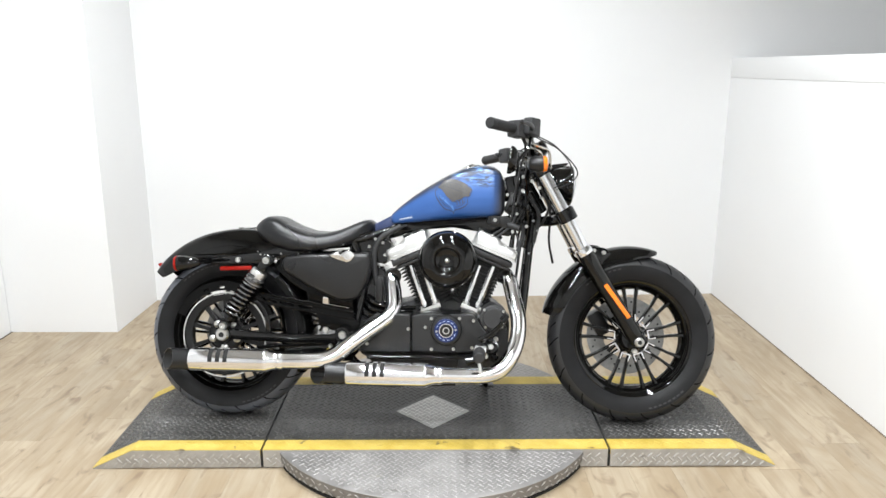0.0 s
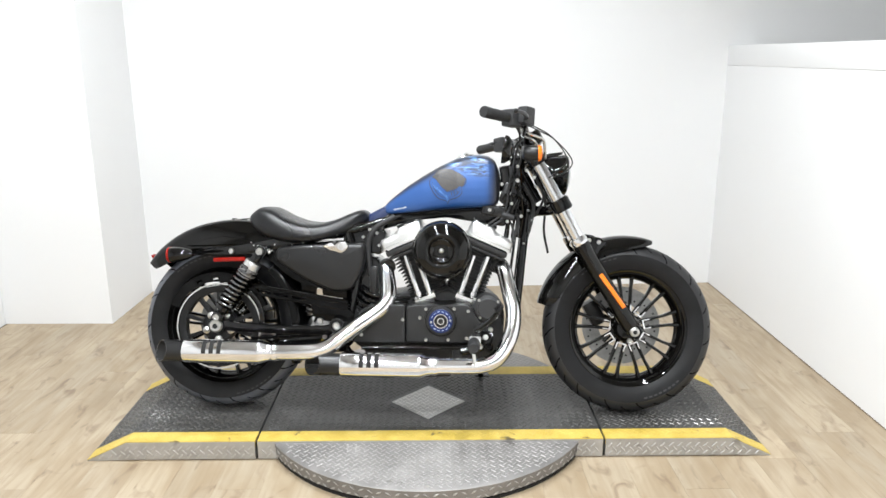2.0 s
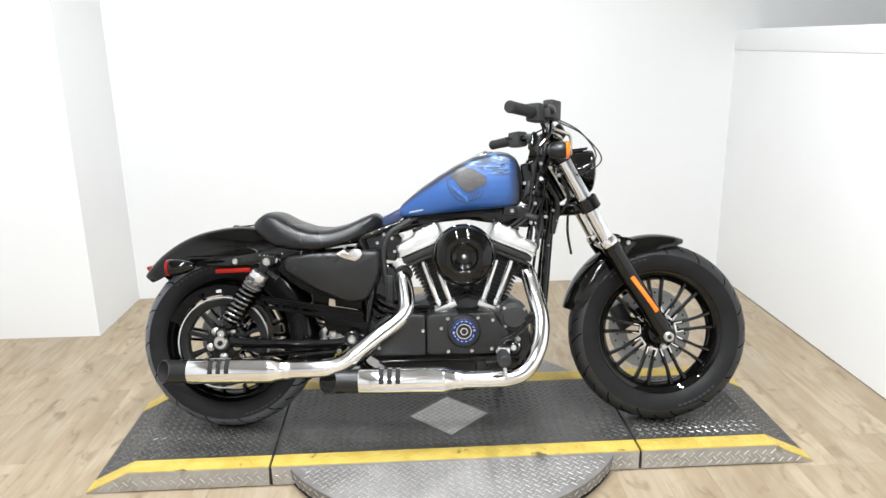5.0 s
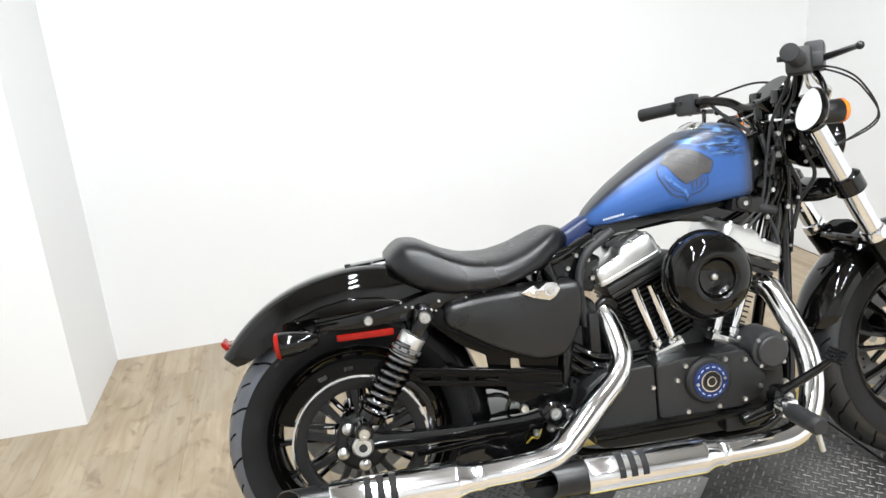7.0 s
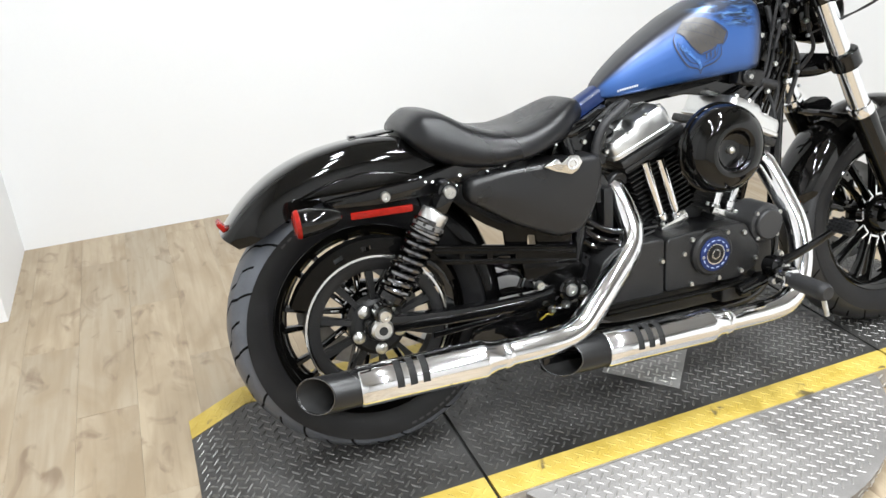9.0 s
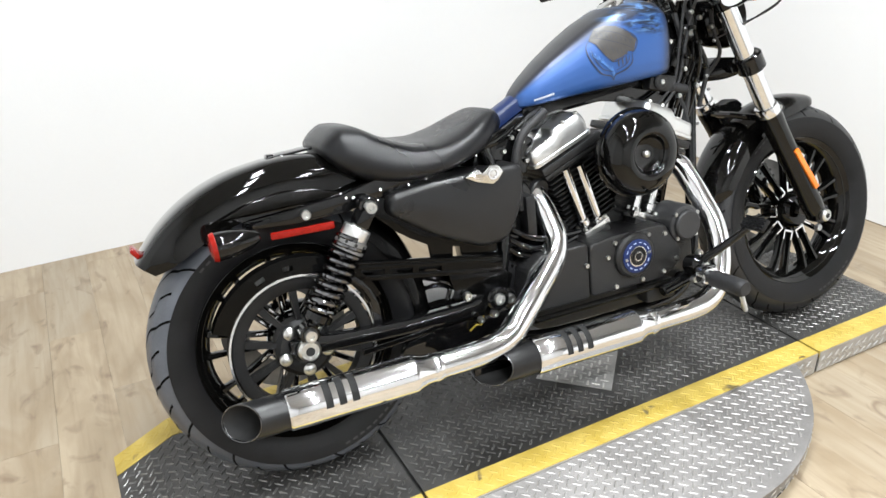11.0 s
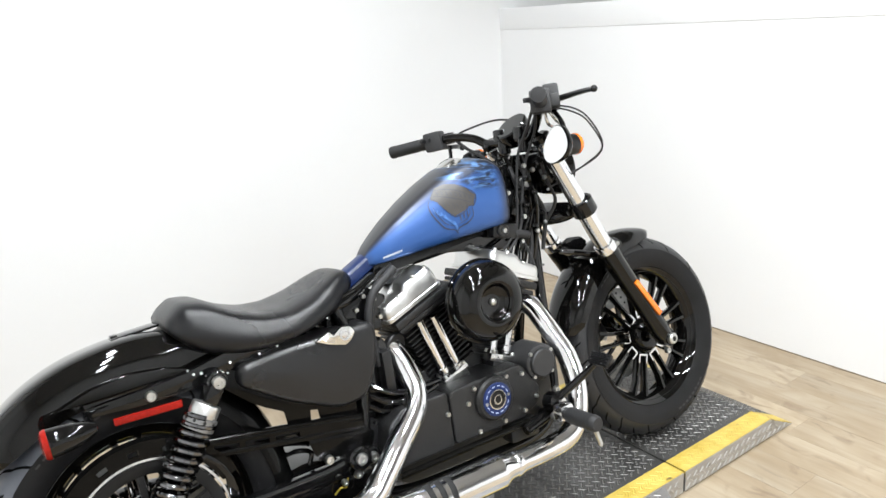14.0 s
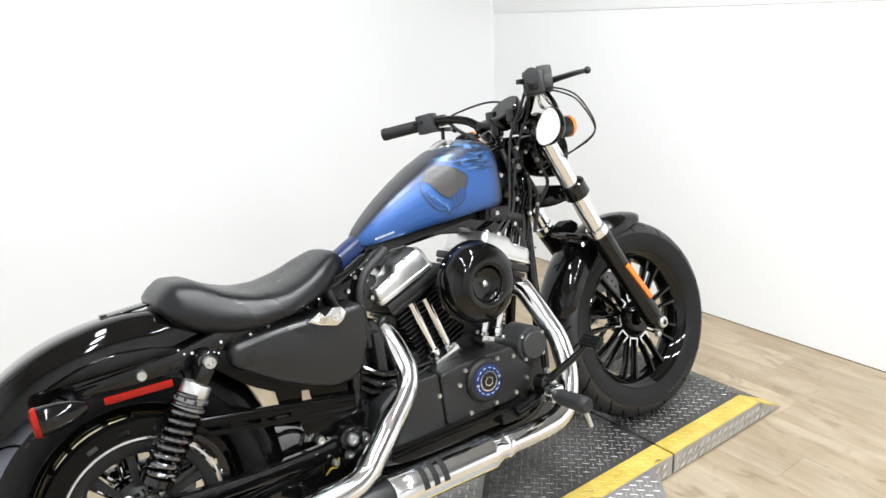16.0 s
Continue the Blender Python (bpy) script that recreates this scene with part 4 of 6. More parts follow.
for s in (-1, 1):
    part("clamp_arm", tube(B(), [(1.236, s * 0.092, 0.757), (1.205, s * 0.060, 0.742), (1.172, s * 0.02, 0.738), (1.160, 0, 0.738)], 0.019, 12), M_BLACKTUBE, bike, "black lower clamp arm")
part("neck_cover", prism(B(), rounded([(1.02, 0.90), (1.10, 0.915), (1.15, 0.80), (1.165, 0.72), (1.10, 0.69), (1.05, 0.72), (1.035, 0.80)], 0.012), -0.026, 0.026, 0.006), M_BLACKTUBE, frm, "black steering neck casting")
horn = part("ignition_switch", lathe(B(), [(0.010, -0.02), (0.020, -0.018), (0.021, 0.012), (0.017, 0.016), (0.006, 0.017)], (1.090, -0.052, 0.852), (-0.1, -1, 0.15), 24), M_SATIN, bike, "round black ignition switch")
part("switch_face", lathe(B(), [(0.013, 0.0165), (0.012, 0.019), (0.003, 0.019)], (1.090, -0.052, 0.852), (-0.1, -1, 0.15), 20), M_STEEL, horn)
# small bolts added for the glints on the black neck parts
for x, y, z, r in ((1.115, -0.064, 0.905, 0.005), (1.150, -0.080, 0.825, 0.0045), (1.125, -0.080, 0.740, 0.005), (1.140, -0.072, 0.705, 0.004), (1.112, -0.062, 0.620, 0.004)):
    part("neck_glint_bolt", bolt(B(), (x, y, z), (-0.35, -1, 0.2), r, 0.007), M_COLLAR, bike)
part("throttle_cable", tube(B(), [(1.072, -0.150, 1.040), (1.090, -0.10, 1.00), (1.075, -0.065, 0.93), (1.058, -0.062, 0.84), (1.04, -0.06, 0.74), (0.97, -0.07, 0.68)], 0.0042, 8), M_GRIP, bike, "black throttle cable")
part("throttle_cable", tube(B(), [(1.078, -0.158, 1.038), (1.105, -0.11, 0.985), (1.092, -0.072, 0.91), (1.070, -0.066, 0.82), (1.050, -0.062, 0.73), (0.98, -0.075, 0.67)], 0.0042, 8), M_GRIP, bike, "black throttle cable")
# headlamp
hd = part("headlamp", lathe(B(), [(0.012, -0.085), (0.038, -0.078), (0.058, -0.055), (0.069, -0.02), (0.072, 0.015), (0.074, 0.018), (0.074, 0.034), (0.070, 0.038)], (1.232, 0, 0.872), (1, 0, -0.05), 40), M_BLACK, bike, "round gloss black headlamp")
part("lens", lathe(B(), [(0.069, 0.034), (0.062, 0.042), (0.035, 0.050), (0.002, 0.053)], (1.232, 0, 0.872), (1, 0, -0.05), 40), M_GLASS, hd, "clear headlamp lens")
part("lamp_bracket", prism(B(), [(1.17, 0.93), (1.25, 0.945), (1.255, 0.955), (1.16, 0.945)], -0.02, 0.02, 0.002), M_BLACKTUBE, hd)

# handlebar
RB = [(1.118, 0.0, 0.975), (1.118, -0.06, 0.972), (1.114, -0.095, 0.988), (1.106, -0.130, 1.024), (1.082, -0.172, 1.052), (1.03, -0.236, 1.060), (0.957, -0.318, 1.068)]
LB = [(1.118, 0.0, 0.975), (1.118, 0.07, 0.970), (1.112, 0.12, 0.972), (1.100, 0.165, 0.992), (1.075, 0.235, 1.004), (1.025, 0.31, 0.998), (0.953, 0.405, 0.987)]
bar = part("handlebar", tube(B(), RB[::-1] + LB[1:], 0.0125, 14), M_BLACK, bike, "gloss black handlebar")
for s in (-1, 1):
    part("riser", rod(B(), (1.118, s * 0.045, 0.935), (1.118, s * 0.045, 0.985), 0.018, seg=18, bevel=0.003), M_BLACKTUBE, bar)
    part("riser_clamp", box(B(), (1.118, s * 0.045, 0.990), (0.046, 0.036, 0.034), 0.006), M_BLACKTUBE, bar)
for P, s in ((RB, -1), (LB, 1)):
    a, b = Vector(P[-2]), Vector(P[-1])
    ax = (b - a).normalized()
    gs = b - ax * 0.125
    g = lathe(B(), [(0.013, -0.004), (0.0185, 0.0)] + [(0.0182 + 0.0006 * (i % 2), 0.004 + i * 0.0055) for i in range(20)] + [(0.0195, 0.122), (0.018, 0.127), (0.010, 0.128)], gs, ax, 20)
    part("grip", g, M_GRIP, bar, "dark grey rubber grip")
    rot = basis(ax)
    sw = part("switch_housing", box(B(), gs - ax * 0.024, (0.052, 0.058, 0.056), 0.008, rot), M_PLASTIC, bar, "black switch housing")
    for k, (u, v) in enumerate(((-0.012, -0.010), (0.010, -0.010), (-0.001, 0.012))):
        part("button", box(B(), gs - ax * (0.020 + v) + rot @ Vector((u, 0, 0)) + Vector((-0.026, 0, 0.006)), (0.016, 0.014, 0.012), 0.002), M_SATIN, sw)
    fwd = Vector((0, 0, 1)).cross(ax).normalized() * (1 if s > 0 else -1)
    if fwd[0] < 0:
        fwd = -fwd
    perch = gs - ax * 0.05 + fwd * 0.028
    pc = part("lever_perch", box(B(), perch, (0.04, 0.034, 0.05), 0.006, rot), M_PLASTIC, bar, "black lever perch")
    if s < 0:
        lv = [Vector(p) for p in ((1.100, -0.205, 1.056), (1.102, -0.250, 1.060), (1.086, -0.325, 1.063), (1.057, -0.395, 1.062))]
    else:
        lv = [Vector(p) for p in ((1.104, 0.235, 0.970), (1.120, 0.275, 0.975), (1.116, 0.335, 0.978), (1.103, 0.390, 0.978))]
    lever = part("lever", tube(B(), lv, lambda u: 0.0085 - 0.003 * u, 10), M_SATIN, pc, "black hand lever")
    bm2 = bmesh.new()
    bmesh.ops.create_uvsphere(bm2, u_segments=10, v_segments=8, radius=0.0085)
    bmesh.ops.translate(bm2, vec=lv[-1], verts=bm2.verts)
    part("lever_ball", bm2, M_SATIN, pc)
    if s < 0:
        res = part("brake_reservoir", box(B(), perch + Vector((0.008, 0.010, 0.010)) - ax * 0.004, (0.040, 0.066, 0.052), 0.008, rot), M_PLASTIC, pc, "square brake fluid reservoir")
    # mirror below the bar
    mc = Vector((1.025, s * 0.278, 0.945 if s < 0 else 0.87))
    nrm = Vector((-0.95, s * -0.06, 0.16)).normalized()
    q = basis(nrm)
    outline = [(0.047 * abs(math.cos(t)) ** 0.9 * (1 if math.cos(t) > 0 else -1), 0.043 * abs(math.sin(t)) ** 0.9 * (1 if math.sin(t) > 0 else -1)) for t in [2 * math.pi * i / 36 for i in range(36)]]
    ct, st_ = math.cos(radians(-s * 35)), math.sin(radians(-s * 35))
    outline = [(1.08 * x * ct - 0.98 * y * (1 + 4 * x) * st_, 1.08 * x * st_ + 0.98 * y * (1 + 4 * x) * ct) for x, y in outline]
    g = B()
    loft(g, [[mc + q @ Vector((x * k, y * k, h)) for x, y in outline] for k, h in ((0.25, -0.030), (0.7, -0.024), (0.97, -0.010), (1.0, -0.001), (0.985, 0.002))])
    mir = part("mirror", g, M_BLACK, bike, "oval black mirror under the bar")
    g = B()
    g.faces.new([g.verts.new(mc + q @ Vector((x * 0.94, y * 0.94, 0.0035))) for x, y in outline])
    part("mirror_glass", g, M_MIRROR, mir, "mirror glass", smooth=0)
    part("mirror_stem", tube(B(), [perch - ax * 0.01 - Vector((0, 0, 0.02)), (mc + perch) / 2 + Vector((0.03, 0, -0.01)), mc - nrm * 0.025], 0.006, 10), M_BLACKTUBE, mir)
    # front turn signal
    sc = Vector((1.125, s * 0.212, 0.939 if s < 0 else 0.93))
    sig = part("front_turn_signal", lathe(B(), [(0.008, -0.036), (0.020, -0.030), (0.025, -0.018), (0.027, 0.0), (0.027, 0.018), (0.026, 0.021)], sc, (1, 0, 0.02), 28), M_SATIN, bike, "black front turn signal")
    part("lens", lathe(B(), [(0.0278, 0.019), (0.0278, 0.026), (0.024, 0.032), (0.013, 0.036), (0.003, 0.037)], sc, (1, 0, 0.02), 28), M_AMBER, sig, "amber signal lens")
    part("stalk", tube(B(), [sc + Vector((-0.03, 0, 0)), (1.13, s * 0.14, 0.945), (1.145, s * 0.115, 0.930)], 0.008, 10), M_BLACKTUBE, sig)
# gauge
gc, gd = Vector((1.130, 0.01, 1.002)), Vector((-0.62, 0, 0.78))
gau = part("speedometer", lathe(B(), [(0.02, -0.045), (0.043, -0.035), (0.050, -0.005), (0.050, 0.010), (0.046, 0.014)], gc, gd, 36), M_BLACK, bike, "round black speedometer")
part("dial_glass", lathe(B(), [(0.046, 0.012), (0.001, 0.0135)], gc, gd, 36), M_GLASS, gau)

# cables and hoses at the bars
CAB = [([RB[4], (1.13, -0.24, 1.02), (1.20, -0.22, 0.985), (1.265, -0.188, 0.915), (1.24, -0.13, 0.872), (1.17, -0.08, 0.85)], 0.0022),
       ([RB[4], (1.12, -0.25, 1.03), (1.19, -0.235, 0.992), (1.243, -0.212, 0.921), (1.215, -0.16, 0.876), (1.15, -0.09, 0.83)], 0.0022),
       ([LB[4], (1.10, 0.20, 1.02), (1.145, 0.10, 1.035), (1.16, 0.0, 1.01), (1.15, -0.06, 0.95)], 0.003),
       ([LB[4], (1.09, 0.19, 0.965), (1.10, 0.12, 0.93), (1.12, 0.06, 0.87), (1.10, 0.05, 0.75), (1.07, 0.07, 0.5)], 0.005),
       ([(1.15, 0.10, 0.93), (1.19, 0.09, 0.86), (1.20, 0.07, 0.76), (1.195, 0.05, 0.66), (1.215, 0.09, 0.575)], 0.0045),
       ([(1.08, -0.05, 0.92), (1.10, -0.07, 0.84), (1.145, -0.06, 0.76), (1.13, -0.05, 0.66)], 0.006),
       ([(1.06, -0.04, 0.90), (1.075, -0.06, 0.80), (1.09, -0.055, 0.70), (1.06, -0.06, 0.60)], 0.007),
       ([(1.13, -0.085, 0.93), (1.155, -0.075, 0.85), (1.18, -0.07, 0.79), (1.16, -0.04, 0.73)], 0.005)]
part("brake_line", tube(B(), [(1.098, -0.185, 1.035), (1.115, -0.190, 1.008), (1.142, -0.175, 0.998), (1.170, -0.150, 0.985), (1.180, -0.11, 0.93)], 0.0055, 10), M_ALU, bike, "bright braided brake line")
for pts, r in CAB:
    part("cable", tube(B(), pts, r, 8), M_GRIP, bike)
for p, sz in (((1.075, -0.02, 0.885), (0.035, 0.045, 0.03)), ((1.098, 0.02, 0.845), (0.045, 0.07, 0.035)), ((1.050, -0.045, 0.735), (0.05, 0.03, 0.035)), ((1.045, -0.05, 0.785), (0.024, 0.024, 0.03)), ((1.13, -0.045, 0.895), (0.022, 0.03, 0.022)), ((1.10, -0.06, 0.775), (0.022, 0.02, 0.04)), ((1.075, -0.055, 0.83), (0.03, 0.02, 0.018))):
    part("wiring_connector", box(B(), p, sz, 0.006, Euler((0, radians(25), 0)).to_matrix()), M_BLACK, bike)
for p in ((1.03, -0.055, 0.835), (1.09, -0.06, 0.865), (1.10, -0.07, 0.72), (1.125, -0.06, 0.80), (1.05, -0.062, 0.70), (1.118, -0.062, 0.885), (1.085, -0.068, 0.90), (1.145, -0.075, 0.86), (1.065, -0.066, 0.765)):
    part("neck_glint_bolt", bolt(B(), p, (0, -1, 0), 0.0065, 0.008), M_STEEL, bike)
rnd = random.Random(11)
for i in range(9):
    x0, x1 = rnd.uniform(1.06, 1.12), rnd.uniform(1.05, 1.14)
    y0 = rnd.uniform(-0.075, -0.02)
    part("cable", tube(B(), [(x0, y0, 0.93), (x0 + rnd.uniform(-0.01, 0.03), y0 - rnd.uniform(0, 0.02), 0.87), ((x0 + x1) / 2 + rnd.uniform(-0.02, 0.02), y0 - rnd.uniform(0, 0.025), 0.80), (x1, y0, 0.72), (x1 - 0.01, y0 + 0.02, 0.64)], rnd.choice((0.0035, 0.0045, 0.006)), 8), M_BLACK, bike)
for x, y, z in ((1.085, -0.075, 0.862), (1.10, -0.08, 0.825), (1.072, -0.074, 0.795), (1.118, -0.078, 0.765), (1.095, -0.07, 0.735)):
    part("cable_clip", lathe(B(), [(0.0085, -0.006), (0.011, -0.004), (0.011, 0.004), (0.0085, 0.006)], (x, y, z), (0.25, 0.1, 1), 14), M_BLACK, bike)
part("brake_line", tube(B(), [(1.088, -0.180, 1.030), (1.10, -0.175, 1.000), (1.135, -0.16, 0.985), (1.15, -0.12, 0.955), (1.14, -0.10, 0.90)], 0.0045, 10), M_ALU, bike, "bright braided brake line")

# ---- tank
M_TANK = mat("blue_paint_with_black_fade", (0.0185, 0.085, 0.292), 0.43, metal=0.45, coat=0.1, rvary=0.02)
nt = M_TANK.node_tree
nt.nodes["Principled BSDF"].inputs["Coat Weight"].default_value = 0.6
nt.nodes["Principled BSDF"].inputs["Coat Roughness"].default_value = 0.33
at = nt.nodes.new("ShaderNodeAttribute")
at.attribute_name = "fade_and_front_shade"
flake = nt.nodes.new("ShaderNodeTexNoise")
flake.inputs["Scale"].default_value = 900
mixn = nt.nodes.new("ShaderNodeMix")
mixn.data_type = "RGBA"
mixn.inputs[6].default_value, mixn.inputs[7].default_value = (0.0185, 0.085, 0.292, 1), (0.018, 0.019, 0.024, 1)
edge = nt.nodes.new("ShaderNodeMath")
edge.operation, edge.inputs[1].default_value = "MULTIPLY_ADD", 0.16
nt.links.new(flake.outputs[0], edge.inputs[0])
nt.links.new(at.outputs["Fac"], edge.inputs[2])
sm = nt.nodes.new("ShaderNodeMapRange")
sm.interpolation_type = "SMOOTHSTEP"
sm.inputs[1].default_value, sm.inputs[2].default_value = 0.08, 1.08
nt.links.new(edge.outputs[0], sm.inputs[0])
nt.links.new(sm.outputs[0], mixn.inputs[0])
# brushed wing: smoky dark and pale feather strokes
wing = nt.nodes.new("ShaderNodeAttribute")
wing.attribute_name = "wing_paint"
tco = nt.nodes.new("ShaderNodeTexCoord")
last = mixn.outputs[2]
for turn, size, low, high, colour in ((14, 60, 0.40, 0.56, (0.008, 0.014, 0.032)), (-10, 52, 0.50, 0.64, (0.09, 0.21, 0.44))):
    mp = nt.nodes.new("ShaderNodeMapping")
    mp.inputs["Rotation"].default_value = (0, radians(turn), 0)
    mp.inputs["Scale"].default_value = (0.35, 0.2, 1.5)
    nt.links.new(tco.outputs["Object"], mp.inputs[0])
    ns = nt.nodes.new("ShaderNodeTexNoise")
    ns.inputs["Scale"].default_value, ns.inputs["Detail"].default_value, ns.inputs["Distortion"].default_value = size, 7, 1.1
    nt.links.new(mp.outputs[0], ns.inputs["Vector"])
    rg = nt.nodes.new("ShaderNodeMapRange")
    rg.inputs[1].default_value, rg.inputs[2].default_value = low, high
    nt.links.new(ns.outputs[0], rg.inputs[0])
    mu = nt.nodes.new("ShaderNodeMath")
    mu.operation = "MULTIPLY"
    nt.links.new(rg.outputs[0], mu.inputs[0])
    nt.links.new(wing.outputs["Fac"], mu.inputs[1])
    mx = nt.nodes.new("ShaderNodeMix")
    mx.data_type = "RGBA"
    nt.links.new(mu.outputs[0], mx.inputs[0])
    nt.links.new(last, mx.inputs[6])
    mx.inputs[7].default_value = (*colour, 1)
    last = mx.outputs[2]
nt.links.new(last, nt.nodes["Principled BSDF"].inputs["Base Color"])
for m in (M_EMB, M_EMBDARK, M_EMBMID, M_EMBLIGHT):
    m.node_tree.nodes["Principled BSDF"].inputs["Coat Weight"].default_value = 0.6
    m.node_tree.nodes["Principled BSDF"].inputs["Coat Roughness"].default_value = 0.33
TX = (0.594, 0.606, 0.638, 0.68, 0.74, 0.80, 0.866, 0.91, 0.95, 0.980, 1.003, 1.016, 1.022)
TT = (0.752, 0.770, 0.798, 0.831, 0.871, 0.906, 0.937, 0.947, 0.950, 0.944, 0.929, 0.904, 0.872)
TB = (0.735, 0.727, 0.729, 0.733, 0.739, 0.744, 0.749, 0.752, 0.755, 0.757, 0.759, 0.765, 0.790)
TH = (0.024, 0.036, 0.050, 0.062, 0.075, 0.085, 0.0925, 0.094, 0.0935, 0.092, 0.087, 0.076, 0.058)
PU = (0.0, 0.03, 0.10, 0.22, 0.36, 0.50, 0.62, 0.73, 0.82, 0.90, 0.96, 1.0)
PW = (0.66, 0.86, 0.95, 0.99, 1.0, 0.99, 0.965, 0.925, 0.87, 0.76, 0.60, 0.0)


def tank_at(x):
    return tuple(float(np.interp(x, TX, c)) for c in (TB, TT, TH))


def tank_y(x, z):
    b, t, h = tank_at(x)
    return h * float(np.interp((z - b) / (t - b), PU, PW))


rings = []
xs = np.concatenate([np.linspace(0.594, 0.66, 8), np.linspace(0.668, 0.965, 40), np.linspace(0.97, 1.022, 12)])
us = np.concatenate([np.linspace(0, 0.1, 4), np.linspace(0.14, 0.8, 24), np.linspace(0.82, 1.0, 12)])
for x in xs:
    b, t, h = tank_at(x)
    half = [(h * float(np.interp(u, PU, PW)), b + (t - b) * u) for u in us]
    rings.append([(x, -y, z) for y, z in half] + [(x, y, z) for y, z in half[-2::-1]])
g = loft(B(), rings)
for k in range(1):
    bmesh.ops.smooth_vert(g, verts=g.verts, factor=0.5, use_axis_x=True, use_axis_y=True, use_axis_z=True)
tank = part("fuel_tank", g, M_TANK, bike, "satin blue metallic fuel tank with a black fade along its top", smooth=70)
tank.location = (0, 0, -0.004)
fade = tank.data.attributes.new("fade_and_front_shade", "FLOAT", "POINT")
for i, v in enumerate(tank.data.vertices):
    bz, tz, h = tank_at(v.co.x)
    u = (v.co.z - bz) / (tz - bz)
    # black top fade is paint; the front end's shading is put into it too
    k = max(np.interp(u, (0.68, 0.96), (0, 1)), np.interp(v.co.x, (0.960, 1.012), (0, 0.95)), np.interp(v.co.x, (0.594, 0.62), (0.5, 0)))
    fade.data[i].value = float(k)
wingp = tank.data.attributes.new("wing_paint", "FLOAT", "POINT")
for i, v in enumerate(tank.data.vertices):
    x, z = v.co.x, v.co.z
    low = np.interp(x, (0.82, 0.86, 0.90, 0.97), (0.902, 0.896, 0.872, 0.862))
    wingp.data[i].value = float(np.interp(z, (low - 0.006, low + 0.008), (0, 1)) * np.interp(x, (0.815, 0.85, 0.965, 0.992), (0, 0.9, 1, 0)))
part("fuel_cap", lathe(B(), [(0.040, -0.014), (0.041, -0.006), (0.038, -0.002), (0.026, 0.000), (0.025, 0.006), (0.020, 0.009), (0.004, 0.010)], (0.885, 0, 0.938), (-0.42, 0, 0.9), 32), M_ALU, tank, "bright fuel cap")


def decal(name, poly, material, lift, label="", parent=None):
    """A thin shape that lies on the right flank of the tank."""
    g = bmesh.new()
    g.faces.new([g.verts.new((x, 0, z - 0.006)) for x, z in poly])
    bmesh.ops.triangulate(g, faces=g.faces)
    for k in range(3):
        bmesh.ops.subdivide_edges(g, edges=g.edges[:], cuts=1, use_grid_fill=True)
    for v in g.verts:
        v.co.y = -tank_y(v.co.x, v.co.z) - lift
    return part(name, g, material, parent or tank, label, smooth=80)


def stroke(name, pts, width, material, lift):
    """A thin painted line along pts on the flank, tapered at both ends."""
    line = curve_points([(x, 0, z - 0.006) for x, z in pts], 5)
    a, c = [], []
    for i, p in enumerate(line):
        d = (line[min(i + 1, len(line) - 1)] - line[max(i - 1, 0)]).normalized()
        w = width * (0.25 + 0.75 * math.sin(math.pi * min(1, max(0, (i + 0.3) / (len(line) - 0.4)))))
        a.append((p[0] - d[2] * w, p[2] + d[0] * w))
        c.append((p[0] + d[2] * w, p[2] - d[0] * w))
    vs = [(x, -tank_y(x, z) - lift, z) for x, z in a + c]
    n = len(a)
    return raw(name, vs, [(i, i + 1, n + i + 1, n + i) for i in range(n - 1)], material, tank, kind="")


SHIELD = [(0.798, 0.895), (0.822, 0.901), (0.848, 0.897), (0.875, 0.882), (0.898, 0.862), (0.889, 0.837), (0.874, 0.837), (0.860, 0.827), (0.832, 0.818), (0.808, 0.838), (0.795, 0.856), (0.777, 0.870)]
emb = decal("tank_emblem", SHIELD, M_EMB, 0.0014, "worn bronze shield emblem")
for pts, w in (([(0.798, 0.896), (0.787, 0.883), (0.777, 0.870), (0.786, 0.865), (0.795, 0.856)], 0.0016), ([(0.848, 0.898), (0.875, 0.883), (0.899, 0.862), (0.890, 0.837), (0.876, 0.837)], 0.0016),
               ([(0.795, 0.856), (0.808, 0.838), (0.832, 0.817), (0.860, 0.825), (0.876, 0.837)], 0.0014), ([(0.792, 0.889), (0.815, 0.889), (0.85, 0.880), (0.893, 0.856)], 0.0012),
               ([(0.782, 0.876), (0.805, 0.872), (0.85, 0.858), (0.889, 0.842)], 0.0012), ([(0.772, 0.866), (0.766, 0.852), (0.773, 0.828), (0.798, 0.794), (0.826, 0.784), (0.834, 0.772)], 0.0020),
               ([(0.834, 0.772), (0.838, 0.786), (0.866, 0.796), (0.884, 0.812), (0.882, 0.834)], 0.0020), ([(0.777, 0.850), (0.783, 0.830), (0.804, 0.803), (0.830, 0.794)], 0.0013), ([(0.838, 0.796), (0.862, 0.805), (0.874, 0.818), (0.874, 0.832)], 0.0013)):
    stroke("emblem_line", pts, w * 0.8, M_EMBDARK, 0.0022)
for i in range(7):
    u = i / 6
    x, z = 0.792 + 0.072 * u, 0.864 - 0.021 * u
    stroke("emblem_bar", [(x, z), (x + 0.003, z - 0.008), (x + 0.006, z - 0.018 + 0.010 * abs(u - 0.5))], 0.0016, M_EMBMID, 0.0021)
for i in range(8):
    u = i / 7
    x, z = 0.796 + 0.082 * u, 0.887 - 0.012 * u - 0.010 * u * u
    stroke("emblem_bar", [(x, z), (x + 0.001, z - 0.006), (x + 0.002, z - 0.011)], 0.0026, M_EMBMID, 0.0021)
